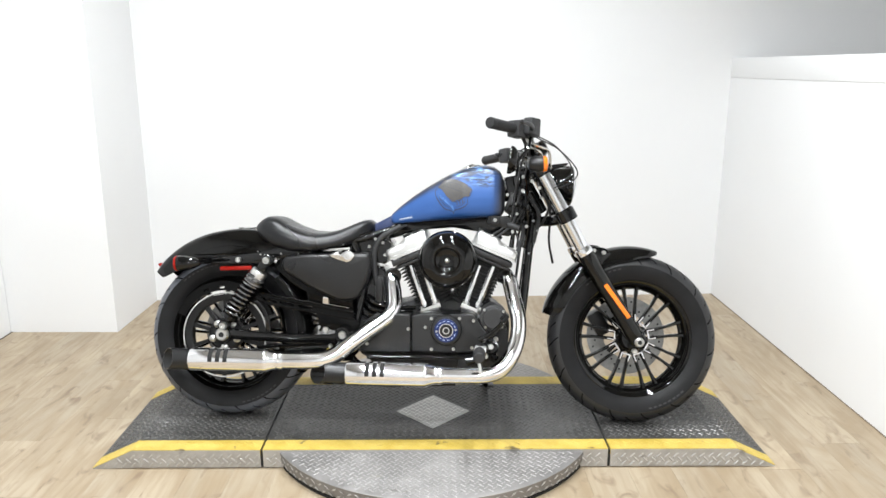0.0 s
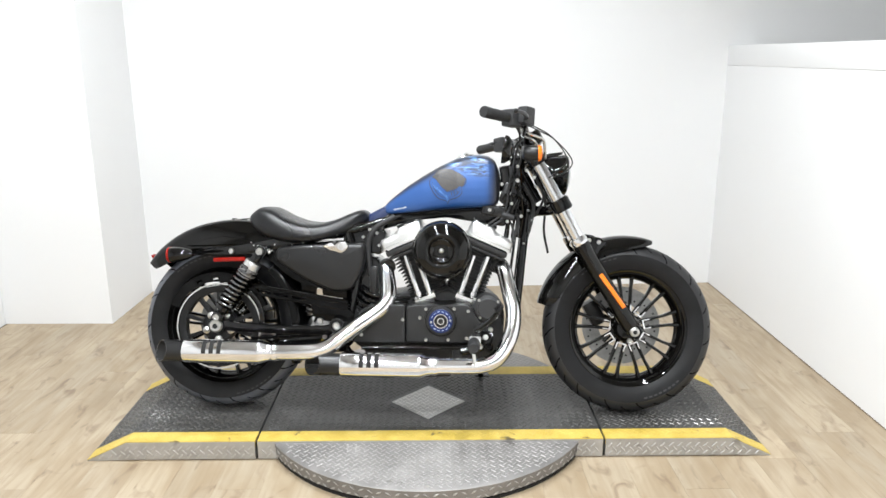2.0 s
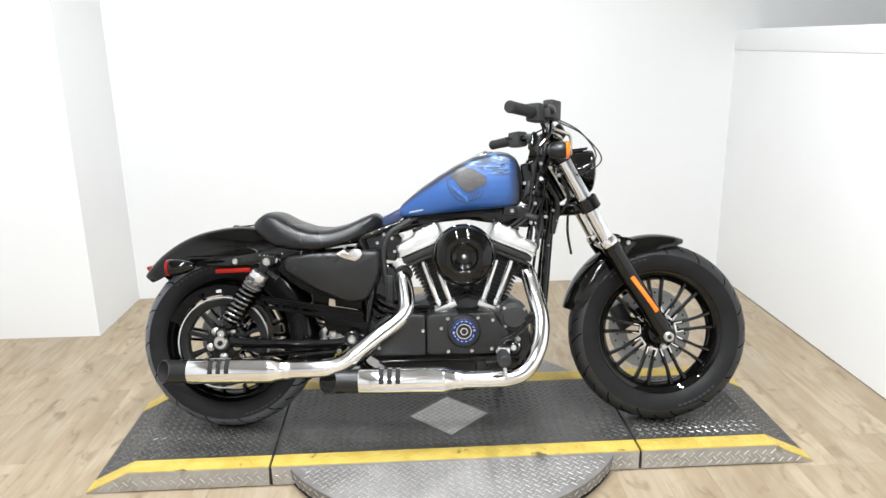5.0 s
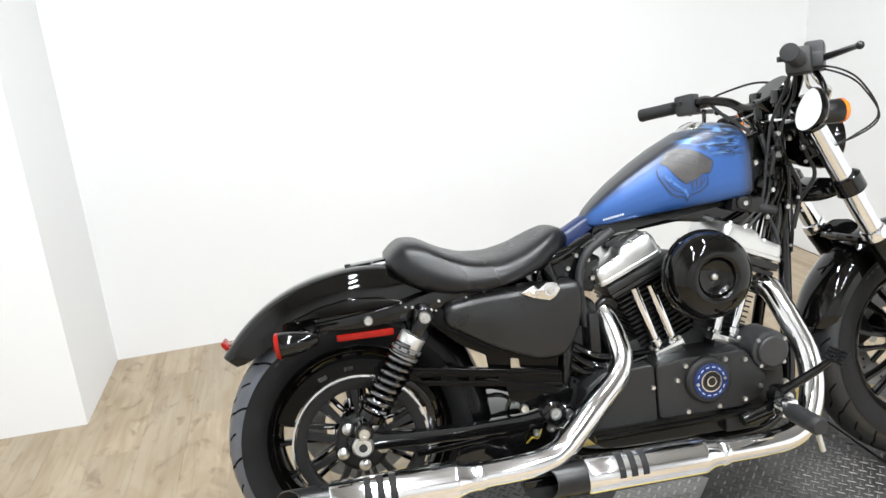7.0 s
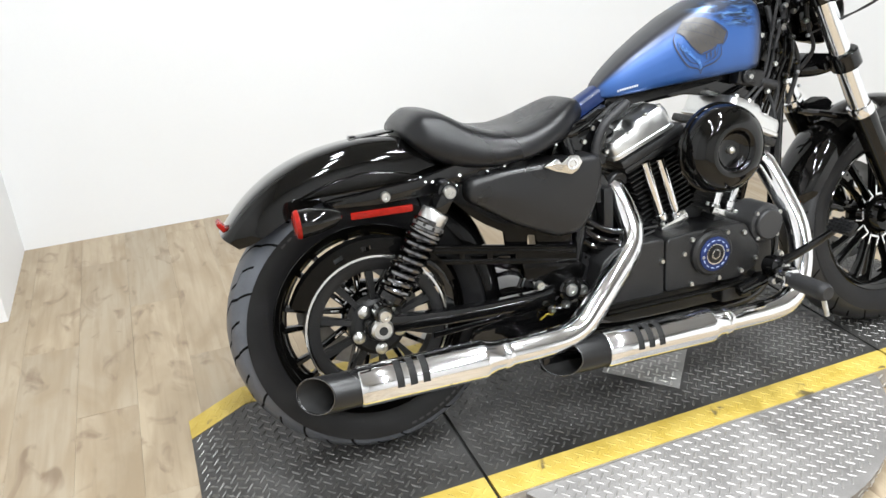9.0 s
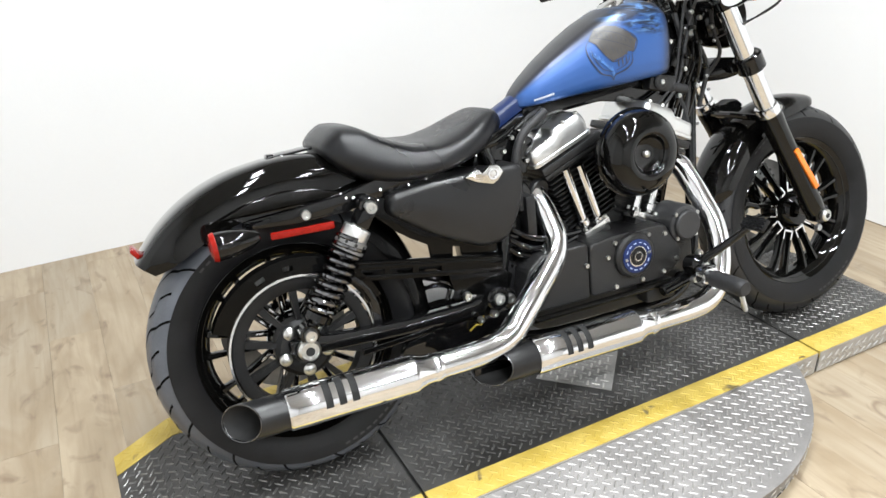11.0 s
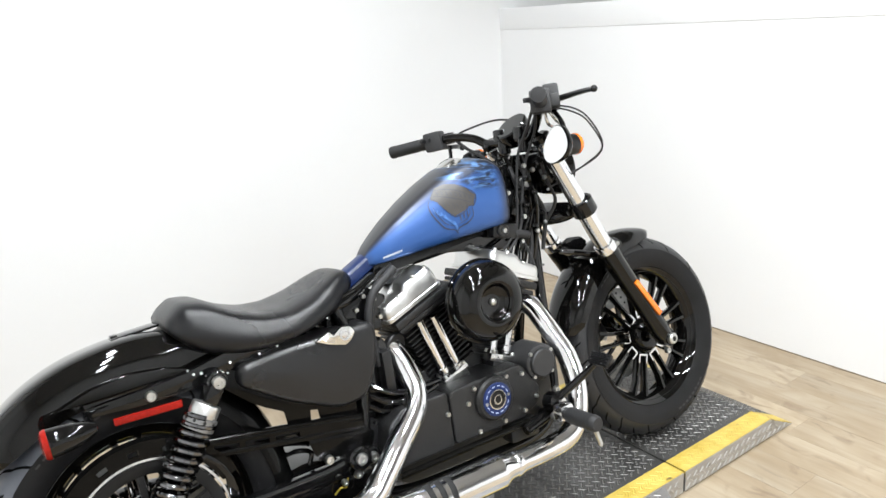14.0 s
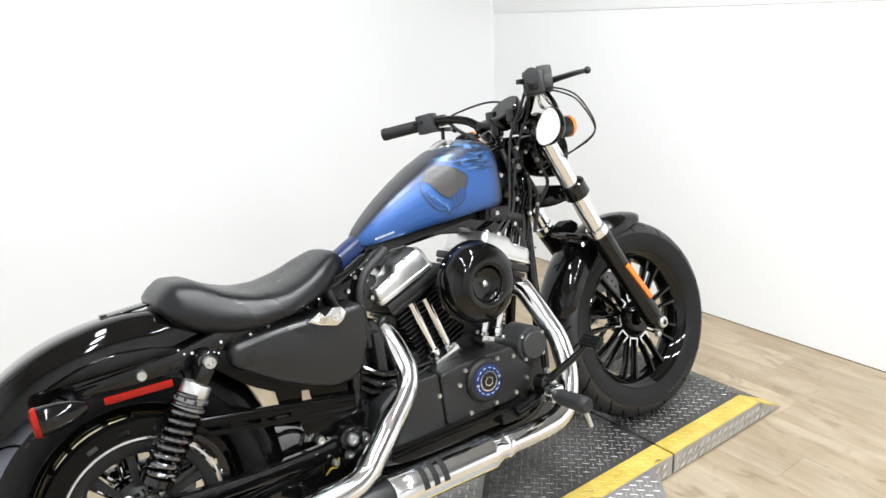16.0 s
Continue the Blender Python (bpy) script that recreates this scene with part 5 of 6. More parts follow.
for i in range(6):
    u = i / 5
    x, z = 0.776 + 0.046 * u, 0.847 - 0.038 * u + 0.010 * u * (1 - u)
    stroke("emblem_feather", [(x, z), (x + 0.004, z - 0.010), (x + 0.010, z - 0.018)], 0.0026, M_EMBLIGHT, 0.0018)
stroke("emblem_feather", [(0.828, 0.806), (0.832, 0.790), (0.836, 0.776)], 0.0034, M_EMBLIGHT, 0.0018)
for i in range(3):
    x = 0.845 + 0.0105 * i
    stroke("emblem_bar", [(x, 0.820 + 0.003 * i), (x + 0.001, 0.812 + 0.003 * i), (x + 0.002, 0.803 + 0.003 * i)], 0.0016, M_EMBMID, 0.0021)
for i in range(9):
    x = 0.634 + i * 0.0054
    decal("tank_letter", [(x, 0.7475 + i * 0.0011), (x + 0.0038, 0.7480 + i * 0.0011), (x + 0.0038, 0.7530 + i * 0.0011), (x, 0.7525 + i * 0.0011)], M_LETTER, 0.0012)

# blue frame cover between tank and seat
arch = [(-1, -0.026)] + [(-math.cos(math.pi * k / 10), 0.014 * math.sin(math.pi * k / 10)) for k in range(11)] + [(1, -0.026)]
g = loft(B(), [[(x, u * w, z + dz) for u, dz in arch] for x, z, w in ((0.505, 0.695, 0.030), (0.55, 0.715, 0.031), (0.60, 0.741, 0.030), (0.635, 0.758, 0.026))])
part("frame_cover", g, M_BLUE, bike, "blue frame backbone cover", smooth=75)

# ---- seat
SX = (0.104, 0.117, 0.145, 0.187, 0.24, 0.30, 0.36, 0.42, 0.47, 0.505, 0.530, 0.542)
ST = (0.714, 0.730, 0.749, 0.744, 0.713, 0.692, 0.688, 0.702, 0.725, 0.738, 0.735, 0.716)
SB = (0.700, 0.680, 0.653, 0.628, 0.619, 0.617, 0.624, 0.637, 0.652, 0.670, 0.688, 0.698)
SW = (0.080, 0.104, 0.120, 0.132, 0.142, 0.148, 0.146, 0.132, 0.112, 0.090, 0.066, 0.045)
rings = []
for x in np.concatenate([np.linspace(0.104, 0.185, 10), np.linspace(0.20, 0.47, 20), np.linspace(0.48, 0.542, 8)]):
    t, b, w = (float(np.interp(x, SX, c)) for c in (ST, SB, SW))
    half = [(w * k, b + (t - b) * u) for k, u in ((0.0, 0.05), (0.55, 0.03), (0.86, 0.0), (0.97, 0.10), (1.0, 0.24), (0.99, 0.44), (0.955, 0.65), (0.885, 0.81), (0.79, 0.92), (0.65, 0.975), (0.45, 0.997), (0.22, 1.0), (0.0, 0.998))]
    rings.append([(x, -y, z) for y, z in half] + [(x, y, z) for y, z in half[-2:0:-1]])
g = loft(B(), rings)
for k in range(2):
    bmesh.ops.smooth_vert(g, verts=g.verts, factor=0.45, use_axis_x=True, use_axis_y=True, use_axis_z=True)
seat = part("seat", g, M_LEATHER, bike, "black vinyl solo seat", smooth=80)
# ---- oil tank cover on the right, battery cover on the left
COVER = rounded([(0.218, 0.602), (0.30, 0.614), (0.535, 0.620), (0.540, 0.575), (0.522, 0.505), (0.488, 0.450), (0.425, 0.444), (0.32, 0.490), (0.210, 0.560)], 0.024, 5)


def cushion(poly, y0, y1, r, n=7):
    """A plate from y0 to y1 whose outer edge is rolled by r and whose face bulges slightly."""
    k, cx, cz = len(poly), sum(p[0] for p in poly) / len(poly), sum(p[1] for p in poly) / len(poly)
    nor = []
    for i in range(k):
        d = (Vector(poly[(i + 1) % k]) - Vector(poly[i - 1])).normalized()
        m = Vector((d[1], -d[0]))
        nor.append(m if m.dot(Vector((cx, cz)) - Vector(poly[i])) > 0 else -m)
    sgn = 1 if y1 > y0 else -1
    rings = [[(x, y0, z) for x, z in poly]]
    for j in range(n + 1):
        a = math.pi / 2 * j / n
        rings.append([(p[0] + m[0] * r * (1 - math.cos(a)), y1 - sgn * r * (1 - math.sin(a)), p[1] + m[1] * r * (1 - math.cos(a))) for p, m in zip(poly, nor)])
    last = rings[-1]
    for u, h in ((0.8, 0.002), (0.5, 0.0042), (0.2, 0.005)):
        rings.append([(cx + (x - cx) * u, y1 + sgn * h, cz + (z - cz) * u) for x, y, z in last])
    return loft(B(), rings)


for s, nm in ((-1, "oil_tank"), (1, "battery_cover")):
    cv = part(nm, cushion(COVER, s * 0.06, s * 0.147, 0.016), M_SATIN, bike, "satin black side cover", smooth=60)
    if s < 0:
        part("cover_badge", prism(B(), rounded([(0.388, 0.611), (0.421, 0.625), (0.430, 0.613), (0.450, 0.628), (0.471, 0.626), (0.482, 0.610), (0.470, 0.594), (0.455, 0.586), (0.416, 0.597)], 0.004), -0.1535, -0.145, 0.002), M_ALU, cv, "bright winged badge")
        part("badge_ring", lathe(B(), [(0.0125, 0), (0.0125, 0.003), (0.009, 0.003), (0.009, 0)], (0.456, -0.1530, 0.609), (0, -1, 0), 24, close=True), M_CHROME, cv)
        for k in range(4):
            part("badge_feather", tube(B(), [(0.438 - 0.003 * k, -0.1535, 0.607 - 0.003 * k), (0.420, -0.1538, 0.612 - 0.004 * k), (0.402 + 0.004 * k, -0.1532, 0.612 - 0.003 * k)], 0.0014, 6), M_CHROME, cv)
part("battery_tray", prism(B(), rounded([(0.44, 0.600), (0.585, 0.575), (0.610, 0.655), (0.56, 0.688), (0.46, 0.660)], 0.008), -0.078, 0.078, 0.006), M_BLACKTUBE, bike, "black tray between seat and engine")
for p in ((0.575, -0.079, 0.655), (0.548, -0.080, 0.668), (0.525, -0.080, 0.640), (0.583, -0.080, 0.610)):
    part("tray_bolt", bolt(B(), p, (0, -1, 0), 0.006, 0.007), M_STEEL, bike)
part("transmission_case", prism(B(), rounded([(0.465, 0.30), (0.60, 0.30), (0.63, 0.46), (0.575, 0.565), (0.48, 0.56), (0.45, 0.42)], 0.015), -0.088, 0.09, 0.008), M_BLACKTUBE, bike, "black transmission case")
# small steel studs added as the glints along the cable straps
for i, (x, z) in enumerate(((0.122, 0.619), (0.132, 0.608), (0.147, 0.606), (0.164, 0.601), (0.177, 0.602), (0.189, 0.594), (0.199, 0.591), (0.224, 0.595), (0.208, 0.612), (0.258, 0.599), (0.271, 0.612), (0.281, 0.605), (0.293, 0.607), (0.302, 0.61), (0.312, 0.619), (0.436, 0.648))):
    part("harness_glint", bolt(B(), (x, -0.119, z), (-0.2, -1, 0.35), 0.0022 + 0.0006 * (i % 3), 0.004), M_STEEL, bike)
for pts, r in (([(0.19, -0.108, 0.636), (0.27, -0.112, 0.650), (0.36, -0.110, 0.662), (0.46, -0.100, 0.676), (0.53, -0.085, 0.690)], 0.0045), ([(0.20, -0.106, 0.626), (0.30, -0.110, 0.640), (0.40, -0.108, 0.654), (0.50, -0.095, 0.664)], 0.006)):
    part("harness", tube(B(), pts, r, 8), M_BLACKTUBE, bike, "black cable harness")
part("fuse_box", box(B(), (0.566, -0.100, 0.482), (0.026, 0.04, 0.105), 0.008), M_SATIN, bike, "dark grey plastic box")
part("frame_plate", prism(B(), [(0.18, 0.565), (0.236, 0.513), (0.264, 0.493), (0.303, 0.471), (0.307, 0.436), (0.358, 0.430), (0.360, 0.456), (0.379, 0.452), (0.381, 0.430), (0.47, 0.415), (0.47, 0.52), (0.30, 0.54), (0.20, 0.60)], -0.118, -0.106, 0.002), M_GUARD, bike, "black frame plate under the side cover")
for pts in ([(0.27, -0.06, 0.40), (0.305, -0.09, 0.408), (0.345, -0.09, 0.400)], [(0.275, -0.06, 0.385), (0.31, -0.09, 0.388), (0.35, -0.09, 0.374)], [(0.28, -0.06, 0.352), (0.32, -0.09, 0.366), (0.352, -0.09, 0.352), (0.345, -0.09, 0.325)]):
    part("brake_hose", tube(B(), pts, 0.0055, 8), M_BLACKTUBE, bike, "thin black brake hose")
part("rear_inner_fender", prism(B(), [(0.17, 0.60), (0.40, 0.62), (0.46, 0.50), (0.43, 0.470), (0.36, 0.510), (0.26, 0.545), (0.21, 0.56)], -0.075, 0.075, 0.006), M_GUARD, bike)
for k, pts in enumerate(([(0.52, -0.10, 0.46), (0.56, -0.125, 0.435), (0.62, -0.125, 0.425), (0.70, -0.11, 0.42)], [(0.51, -0.10, 0.44), (0.55, -0.13, 0.415), (0.62, -0.13, 0.405), (0.69, -0.11, 0.41)], [(0.50, -0.10, 0.42), (0.54, -0.12, 0.395), (0.60, -0.12, 0.392), (0.68, -0.1, 0.40)])):
    part("oil_hose", tube(B(), pts, 0.0075, 10), M_BLACKTUBE, bike, "black rubber oil hose")
part("oil_hose", tube(B(), [(0.640, -0.080, 0.715), (0.612, -0.088, 0.700), (0.572, -0.094, 0.674), (0.551, -0.096, 0.636), (0.545, -0.096, 0.590), (0.553, -0.096, 0.50)], 0.0105, 12), M_GRIP, bike, "thick matt black hose")

# ---- engine
eng = part("engine", prism(B(), rounded([(0.56, 0.20), (0.98, 0.195), (1.04, 0.26), (1.045, 0.38), (0.98, 0.44), (0.86, 0.46), (0.74, 0.455), (0.60, 0.42), (0.52, 0.36), (0.50, 0.26)], 0.03), -0.062, 0.13, 0.012), M_WRINKLE, bike, "black V-twin engine")
part("crankcase_side", prism(B(), rounded([(0.56, 0.20), (0.98, 0.195), (1.04, 0.26), (1.035, 0.36), (0.97, 0.395), (0.60, 0.39), (0.52, 0.34), (0.50, 0.26)], 0.03), -0.125, -0.055, 0.010), M_WRINKLE, eng)
cam_cover = part("cam_cover", prism(B(), rounded([(0.690, 0.268), (0.905, 0.268), (0.954, 0.292), (0.966, 0.335), (0.935, 0.372), (0.915, 0.408), (0.87, 0.408), (0.76, 0.408), (0.690, 0.400)], 0.014), -0.165, -0.05, 0.006, 3), M_WRINKLE, eng, "black gear case cover")
part("sprocket_cover", prism(B(), rounded([(0.500, 0.266), (0.686, 0.266), (0.686, 0.404), (0.560, 0.402), (0.520, 0.372), (0.505, 0.31)], 0.010), -0.164, -0.05, 0.005, 3), M_WRINKLE, eng, "black sprocket cover")
part("timer_boss", lathe(B(), [(0.058, -0.01), (0.056, 0.006), (0.050, 0.012), (0.044, 0.013)], (0.814, -0.168, 0.350), (0, -1, 0), 40), M_WRINKLE, eng)
part("timer_ring", lathe(B(), [(0.042, 0.008), (0.042, 0.0155), (0.040, 0.0165), (0.026, 0.0165), (0.026, 0.010)], (0.814, -0.168, 0.350), (0, -1, 0), 40, close=True), M_BLUERING, eng, "blue ring on the timer cover")
part("timer_rim", lathe(B(), [(0.0255, 0.010), (0.0255, 0.018), (0.0225, 0.018), (0.0225, 0.010)], (0.814, -0.168, 0.350), (0, -1, 0), 40, close=True), M_ALU, eng)
part("timer_centre", lathe(B(), [(0.0222, 0.010), (0.0222, 0.0155), (0.013, 0.0155), (0.012, 0.0185), (0.001, 0.0185)], (0.814, -0.168, 0.350), (0, -1, 0), 32), M_SATIN, eng)
part("timer_seal", lathe(B(), [(0.0125, 0.0186), (0.0125, 0.0195), (0.009, 0.0195), (0.009, 0.0186)], (0.814, -0.168, 0.350), (0, -1, 0), 24, close=True), M_ALU, eng)
for i in range(14):
    a = 2 * math.pi * i / 14
    if i in (0, 7):
        part("ring_bolt", bolt(B(), (0.814 + 0.034 * math.cos(a + 0.1), -0.184, 0.350 + 0.034 * math.sin(a + 0.1)), (0, -1, 0), 0.0042, 0.003), M_STEEL, eng)
    else:
        part("ring_mark", box(B(), (0.814 + 0.034 * math.cos(a), -0.1848, 0.350 + 0.034 * math.sin(a)), (0.0022, 0.0008, 0.0085), 0, Euler((0, -a, 0)).to_matrix()), M_RINGMARK, eng)
for x, z in ((0.678, 0.356), (0.739, 0.363), (0.761, 0.395), (0.861, 0.397), (0.911, 0.389), (0.906, 0.292), (0.840, 0.286), (0.761, 0.284), (0.53, 0.30), (0.948, 0.318)):
    part("cover_bolt", bolt(B(), (x, -0.164, z - 0.005), (0, -1, 0), 0.0062, 0.007), M_STEEL, eng, "bright cover bolt")
drum = part("oil_filter_housing", lathe(B(), [(0.049, -0.05), (0.049, 0.022), (0.046, 0.027), (0.0385, 0.029), (0.0375, 0.037), (0.034, 0.040)], (0.981, -0.136, 0.394), (0, -1, 0), 40), M_PLASTIC, eng, "round dark grey ignition housing")
for a in (0.6, 2.4, 4.0, 5.5):
    part("cover_bolt", bolt(B(), (0.981 + 0.0435 * math.cos(a), -0.162, 0.394 + 0.0435 * math.sin(a)), (0, -1, 0), 0.0055, 0.006), M_STEEL, eng)
CRANK = Vector((0.830, 0, 0.285))
for tilt, nm in ((-22.5, "rear"), (22.5, "front")):
    ax = Vector((math.sin(radians(tilt)), 0, math.cos(radians(tilt))))
    rot = Matrix((Vector((ax[2], 0, -ax[0])), Vector((0, 1, 0)), ax)).transposed()
    g = B()
    rod(g, CRANK + ax * 0.14, CRANK + ax * 0.345, 0.062, seg=32)
    box(g, CRANK + ax * 0.243, (0.118, 0.128, 0.20), 0.02, rot)
    cyl = part("cylinder", g, M_WRINKLE, eng, "black finned cylinder")
    for k in range(15):
        h = 0.150 + k * 0.0130
        w = 0.150 if k > 9 else 0.138
        part("cooling_fin", box(B(), CRANK + ax * h, (w, 0.168 if k > 9 else 0.150, 0.0042), 0.0012, rot), M_PULLEY, cyl)
    g = B()
    box(g, CRANK + ax * 0.352 + Vector((0, -0.010, 0)), (0.180, 0.192, 0.020), 0.005, rot)
    box(g, CRANK + ax * 0.334 + Vector((0, -0.008, 0)), (0.172, 0.184, 0.011), 0.003, rot)
    part("lower_rocker_box", g, M_WRINKLE, cyl)
    # bright rocker cover, stepped down towards the outer end
    out = 1 if tilt > 0 else -1
    o = CRANK + ax * 0.363 + Vector((0.012 * out if out > 0 else -0.015, 0, 0))
    plan = rounded([(-0.086, -0.100), (0.086, -0.100), (0.086, 0.080), (-0.086, 0.080)], 0.020, 5)
    dense = []
    for i, p in enumerate(plan):
        p2_ = plan[(i + 1) % len(plan)]
        m = max(1, int(math.dist(p, p2_) / 0.010))
        dense += [(p[0] + (p2_[0] - p[0]) * k / m, p[1] + (p2_[1] - p[1]) * k / m) for k in range(m)]
    rings = []
    for h, k, kk in ((0.0, 1.035, 1.03), (0.008, 1.035, 1.03), (0.010, 1.0, 1.0), (0.030, 1.0, 1.0), (0.044, 0.985, 0.985), (0.052, 0.95, 0.96), (0.057, 0.89, 0.92), (0.058, 0.78, 0.84), (0.058, 0.4, 0.4)):
        rings.append([o + rot @ Vector((x * k, y * kk, h * (1.0 if h < 0.02 else float(np.interp(out * x * k / 0.086, (-1, 0.02, 0.16, 1), (1.0, 1.0, 0.76, 0.68)))))) for x, y in dense])
    rc = part("rocker_cover", loft(B(), rings), M_ROCKER, cyl, "polished aluminium rocker cover", smooth=32)
    part("rocker_top", box(B(), o + rot @ Vector((-0.030 * out, 0.022, 0.061)), (0.080, 0.092, 0.014), 0.004, rot), M_WRINKLE, cyl, "black ribbed rocker top")
    for k in range(5):
        part("rocker_rib", box(B(), o + rot @ Vector((-0.030 * out, -0.012 + 0.016 * k, 0.069)), (0.074, 0.004, 0.008), 0.001, rot), M_ROCKER, cyl)
    for x, y, h in ((-0.070, -0.088, 0.058), (-0.030, -0.090, 0.058), (0.030, -0.090, 0.040), (0.072, -0.086, 0.036), (0.072, 0.05, 0.036), (-0.072, 0.06, 0.057)):
        part("rocker_bolt", bolt(B(), o + rot @ Vector((x * out, y, h - 0.004)), ax, 0.0062, 0.008), M_STEEL, cyl)
for a, b in (((0.668, 0.618), (0.731, 0.428)), ((0.708, 0.622), (0.775, 0.428)), ((0.941, 0.622), (0.878, 0.428)), ((0.992, 0.618), (0.925, 0.428))):
    a = (a[0] + (b[0] - a[0]) * 0.2, a[1] + (b[1] - a[1]) * 0.2)
    pr = part("pushrod_tube", rod(B(), (a[0], -0.090, a[1] - 0.006), (b[0], -0.090, b[1] - 0.006), 0.0105, seg=18), M_CHROME, eng, "chrome pushrod tube")
    part("tube_collar", rod(B(), (b[0] + (a[0] - b[0]) * 0.03, -0.090, b[1] - 0.006 + (a[1] - b[1]) * 0.03), (b[0] + (a[0] - b[0]) * 0.14, -0.090, b[1] - 0.006 + (a[1] - b[1]) * 0.14), 0.0145, seg=18, bevel=0.002), M_CHROME, pr)
for x, tilt in ((0.755, -22), (0.900, 22)):
    rot = Euler((0, radians(tilt), 0)).to_matrix()
    tb = part("tappet_block", box(B(), (x, -0.090, 0.418), (0.078, 0.040, 0.020), 0.004, rot), M_ALU, eng, "bright tappet block")
    part("tappet_base", box(B(), (x + (0.006 if tilt < 0 else -0.006), -0.088, 0.388), (0.072, 0.050, 0.044), 0.004, rot), M_WRINKLE, tb)
    for k in (-1, 1):
        for yy in (-0.106, -0.074):
            part("tappet_bolt", bolt(B(), Vector((x, yy, 0.418)) + rot @ Vector((k * 0.031, 0, 0.010)), rot @ Vector((0, 0, 1)), 0.006, 0.008), M_STEEL, tb)
air = part("air_cleaner", lathe(B(), [(0.080, -0.050), (0.094, -0.042), (0.1005, -0.030), (0.1005, -0.008), (0.0985, 0.006), (0.0935, 0.018), (0.0845, 0.0285), (0.073, 0.035), (0.061, 0.0385), (0.0525, 0.0390), (0.0475, 0.0375), (0.0445, 0.034), (0.0425, 0.0285), (0.0395, 0.0235), (0.033, 0.0200), (0.018, 0.0180), (0.0, 0.0175)], (0.817, -0.200, 0.602), (0, -1, 0), 64), M_BLACK, eng, "round gloss black air cleaner cover", smooth=50)
part("air_cleaner_bolt", lathe(B(), [(0.009, 0.016), (0.009, 0.022), (0.0075, 0.025), (0.0045, 0.027), (0.001, 0.0275)], (0.817, -0.200, 0.602), (0, -1, 0), 20), M_STEEL, air, "bright domed cover bolt")
part("air_cleaner_rim", lathe(B(), [(0.1035, -0.030), (0.1035, -0.022), (0.099, -0.020), (0.099, -0.032)], (0.817, -0.200, 0.602), (0, -1, 0), 64, close=True), M_BLACK, air)
g = B()
box(g, (0.826, -0.105, 0.600), (0.10, 0.10, 0.10), 0.02)
rod(g, (0.826, -0.15, 0.60), (0.826, 0.05, 0.60), 0.034, seg=24)
part("throttle_body", g, M_SATIN, eng, "black throttle body")
coil = part("ignition_coil", box(B(), (1.000, -0.050, 0.738), (0.085, 0.036, 0.042), 0.010, Euler((0, radians(12), 0)).to_matrix()), M_SATIN, eng, "black ignition coil")
part("coil_mount", rod(B(), (0.985, -0.066, 0.742), (0.985, -0.078, 0.742), 0.018, seg=20, bevel=0.003), M_WRINKLE, coil)
part("coil_bolt", bolt(B(), (0.985, -0.078, 0.742), (0, -1, 0), 0.007, 0.006), M_STEEL, coil)
part("coil_terminal", rod(B(), (1.03, -0.06, 0.725), (1.075, -0.065, 0.712), 0.012, seg=14, bevel=0.003), M_GRIP, coil)
part("spark_plug_wire", tube(B(), [(1.045, -0.06, 0.60), (1.075, -0.07, 0.62), (1.06, -0.05, 0.70), (1.0, -0.03, 0.73)], 0.0045, 8), M_GRIP, eng)
part("spark_plug_wire", tube(B(), [(0.615, -0.06, 0.58), (0.585, -0.07, 0.62), (0.60, -0.05, 0.69), (0.66, -0.03, 0.72)], 0.0045, 8), M_GRIP, eng)
part("primary_cover", prism(B(), rounded([(0.52, 0.215), (1.00, 0.21), (1.05, 0.28), (1.03, 0.39), (0.95, 0.41), (0.56, 0.40), (0.50, 0.32)], 0.04), 0.12, 0.185, 0.014, 3), M_WRINKLE, eng, "black primary cover")
part("oil_pump", box(B(), (0.90, -0.14, 0.235), (0.09, 0.05, 0.05), 0.008), M_WRINKLE, eng)
part("voltage_regulator", box(B(), (1.075, 0.0, 0.32), (0.03, 0.13, 0.11), 0.006), M_SATIN, bike)
part("horn_cover", lathe(B(), [(0.02, 0.0), (0.045, 0.01), (0.05, 0.03), (0.03, 0.045)], (0.82, 0.12, 0.60), (0, 1, 0), 28), M_BLACK, bike)

# ---- exhaust
p1 = part("exhaust_pipe", tube(B(), [(0.604, -0.062, 0.528), (0.610, -0.080, 0.505), (0.619, -0.102, 0.465), (0.620, -0.127, 0.420), (0.594, -0.152, 0.382), (0.520, -0.192, 0.332), (0.457, -0.220, 0.287), (0.425, -0.231, 0.264), (0.385, -0.238, 0.251), (0.32, -0.242, 0.247), (0.235, -0.243, 0.246)], 0.0295, 24), M_CHROME, bike, "chrome rear exhaust pipe", smooth=60)
p2 = part("exhaust_pipe", tube(B(), [(1.028, -0.060, 0.535), (1.040, -0.082, 0.520), (1.050, -0.108, 0.482), (1.060, -0.132, 0.440), (1.071, -0.162, 0.385), (1.066, -0.188, 0.325), (1.043, -0.212, 0.266), (1.010, -0.228, 0.226), (0.965, -0.238, 0.208), (0.90, -0.242, 0.204), (0.80, -0.243, 0.204)], 0.0280, 24), M_CHROME, bike, "chrome front exhaust pipe", smooth=60)
for c in ((0.610, -0.066, 0.533), (1.024, -0.055, 0.538)):
    part("port_flange", rod(B(), c, (c[0] + 0.004, c[1] - 0.016, c[2] - 0.004), 0.031, seg=24, bevel=0.003), M_SATIN, p1 if c[0] < 0.8 else p2)


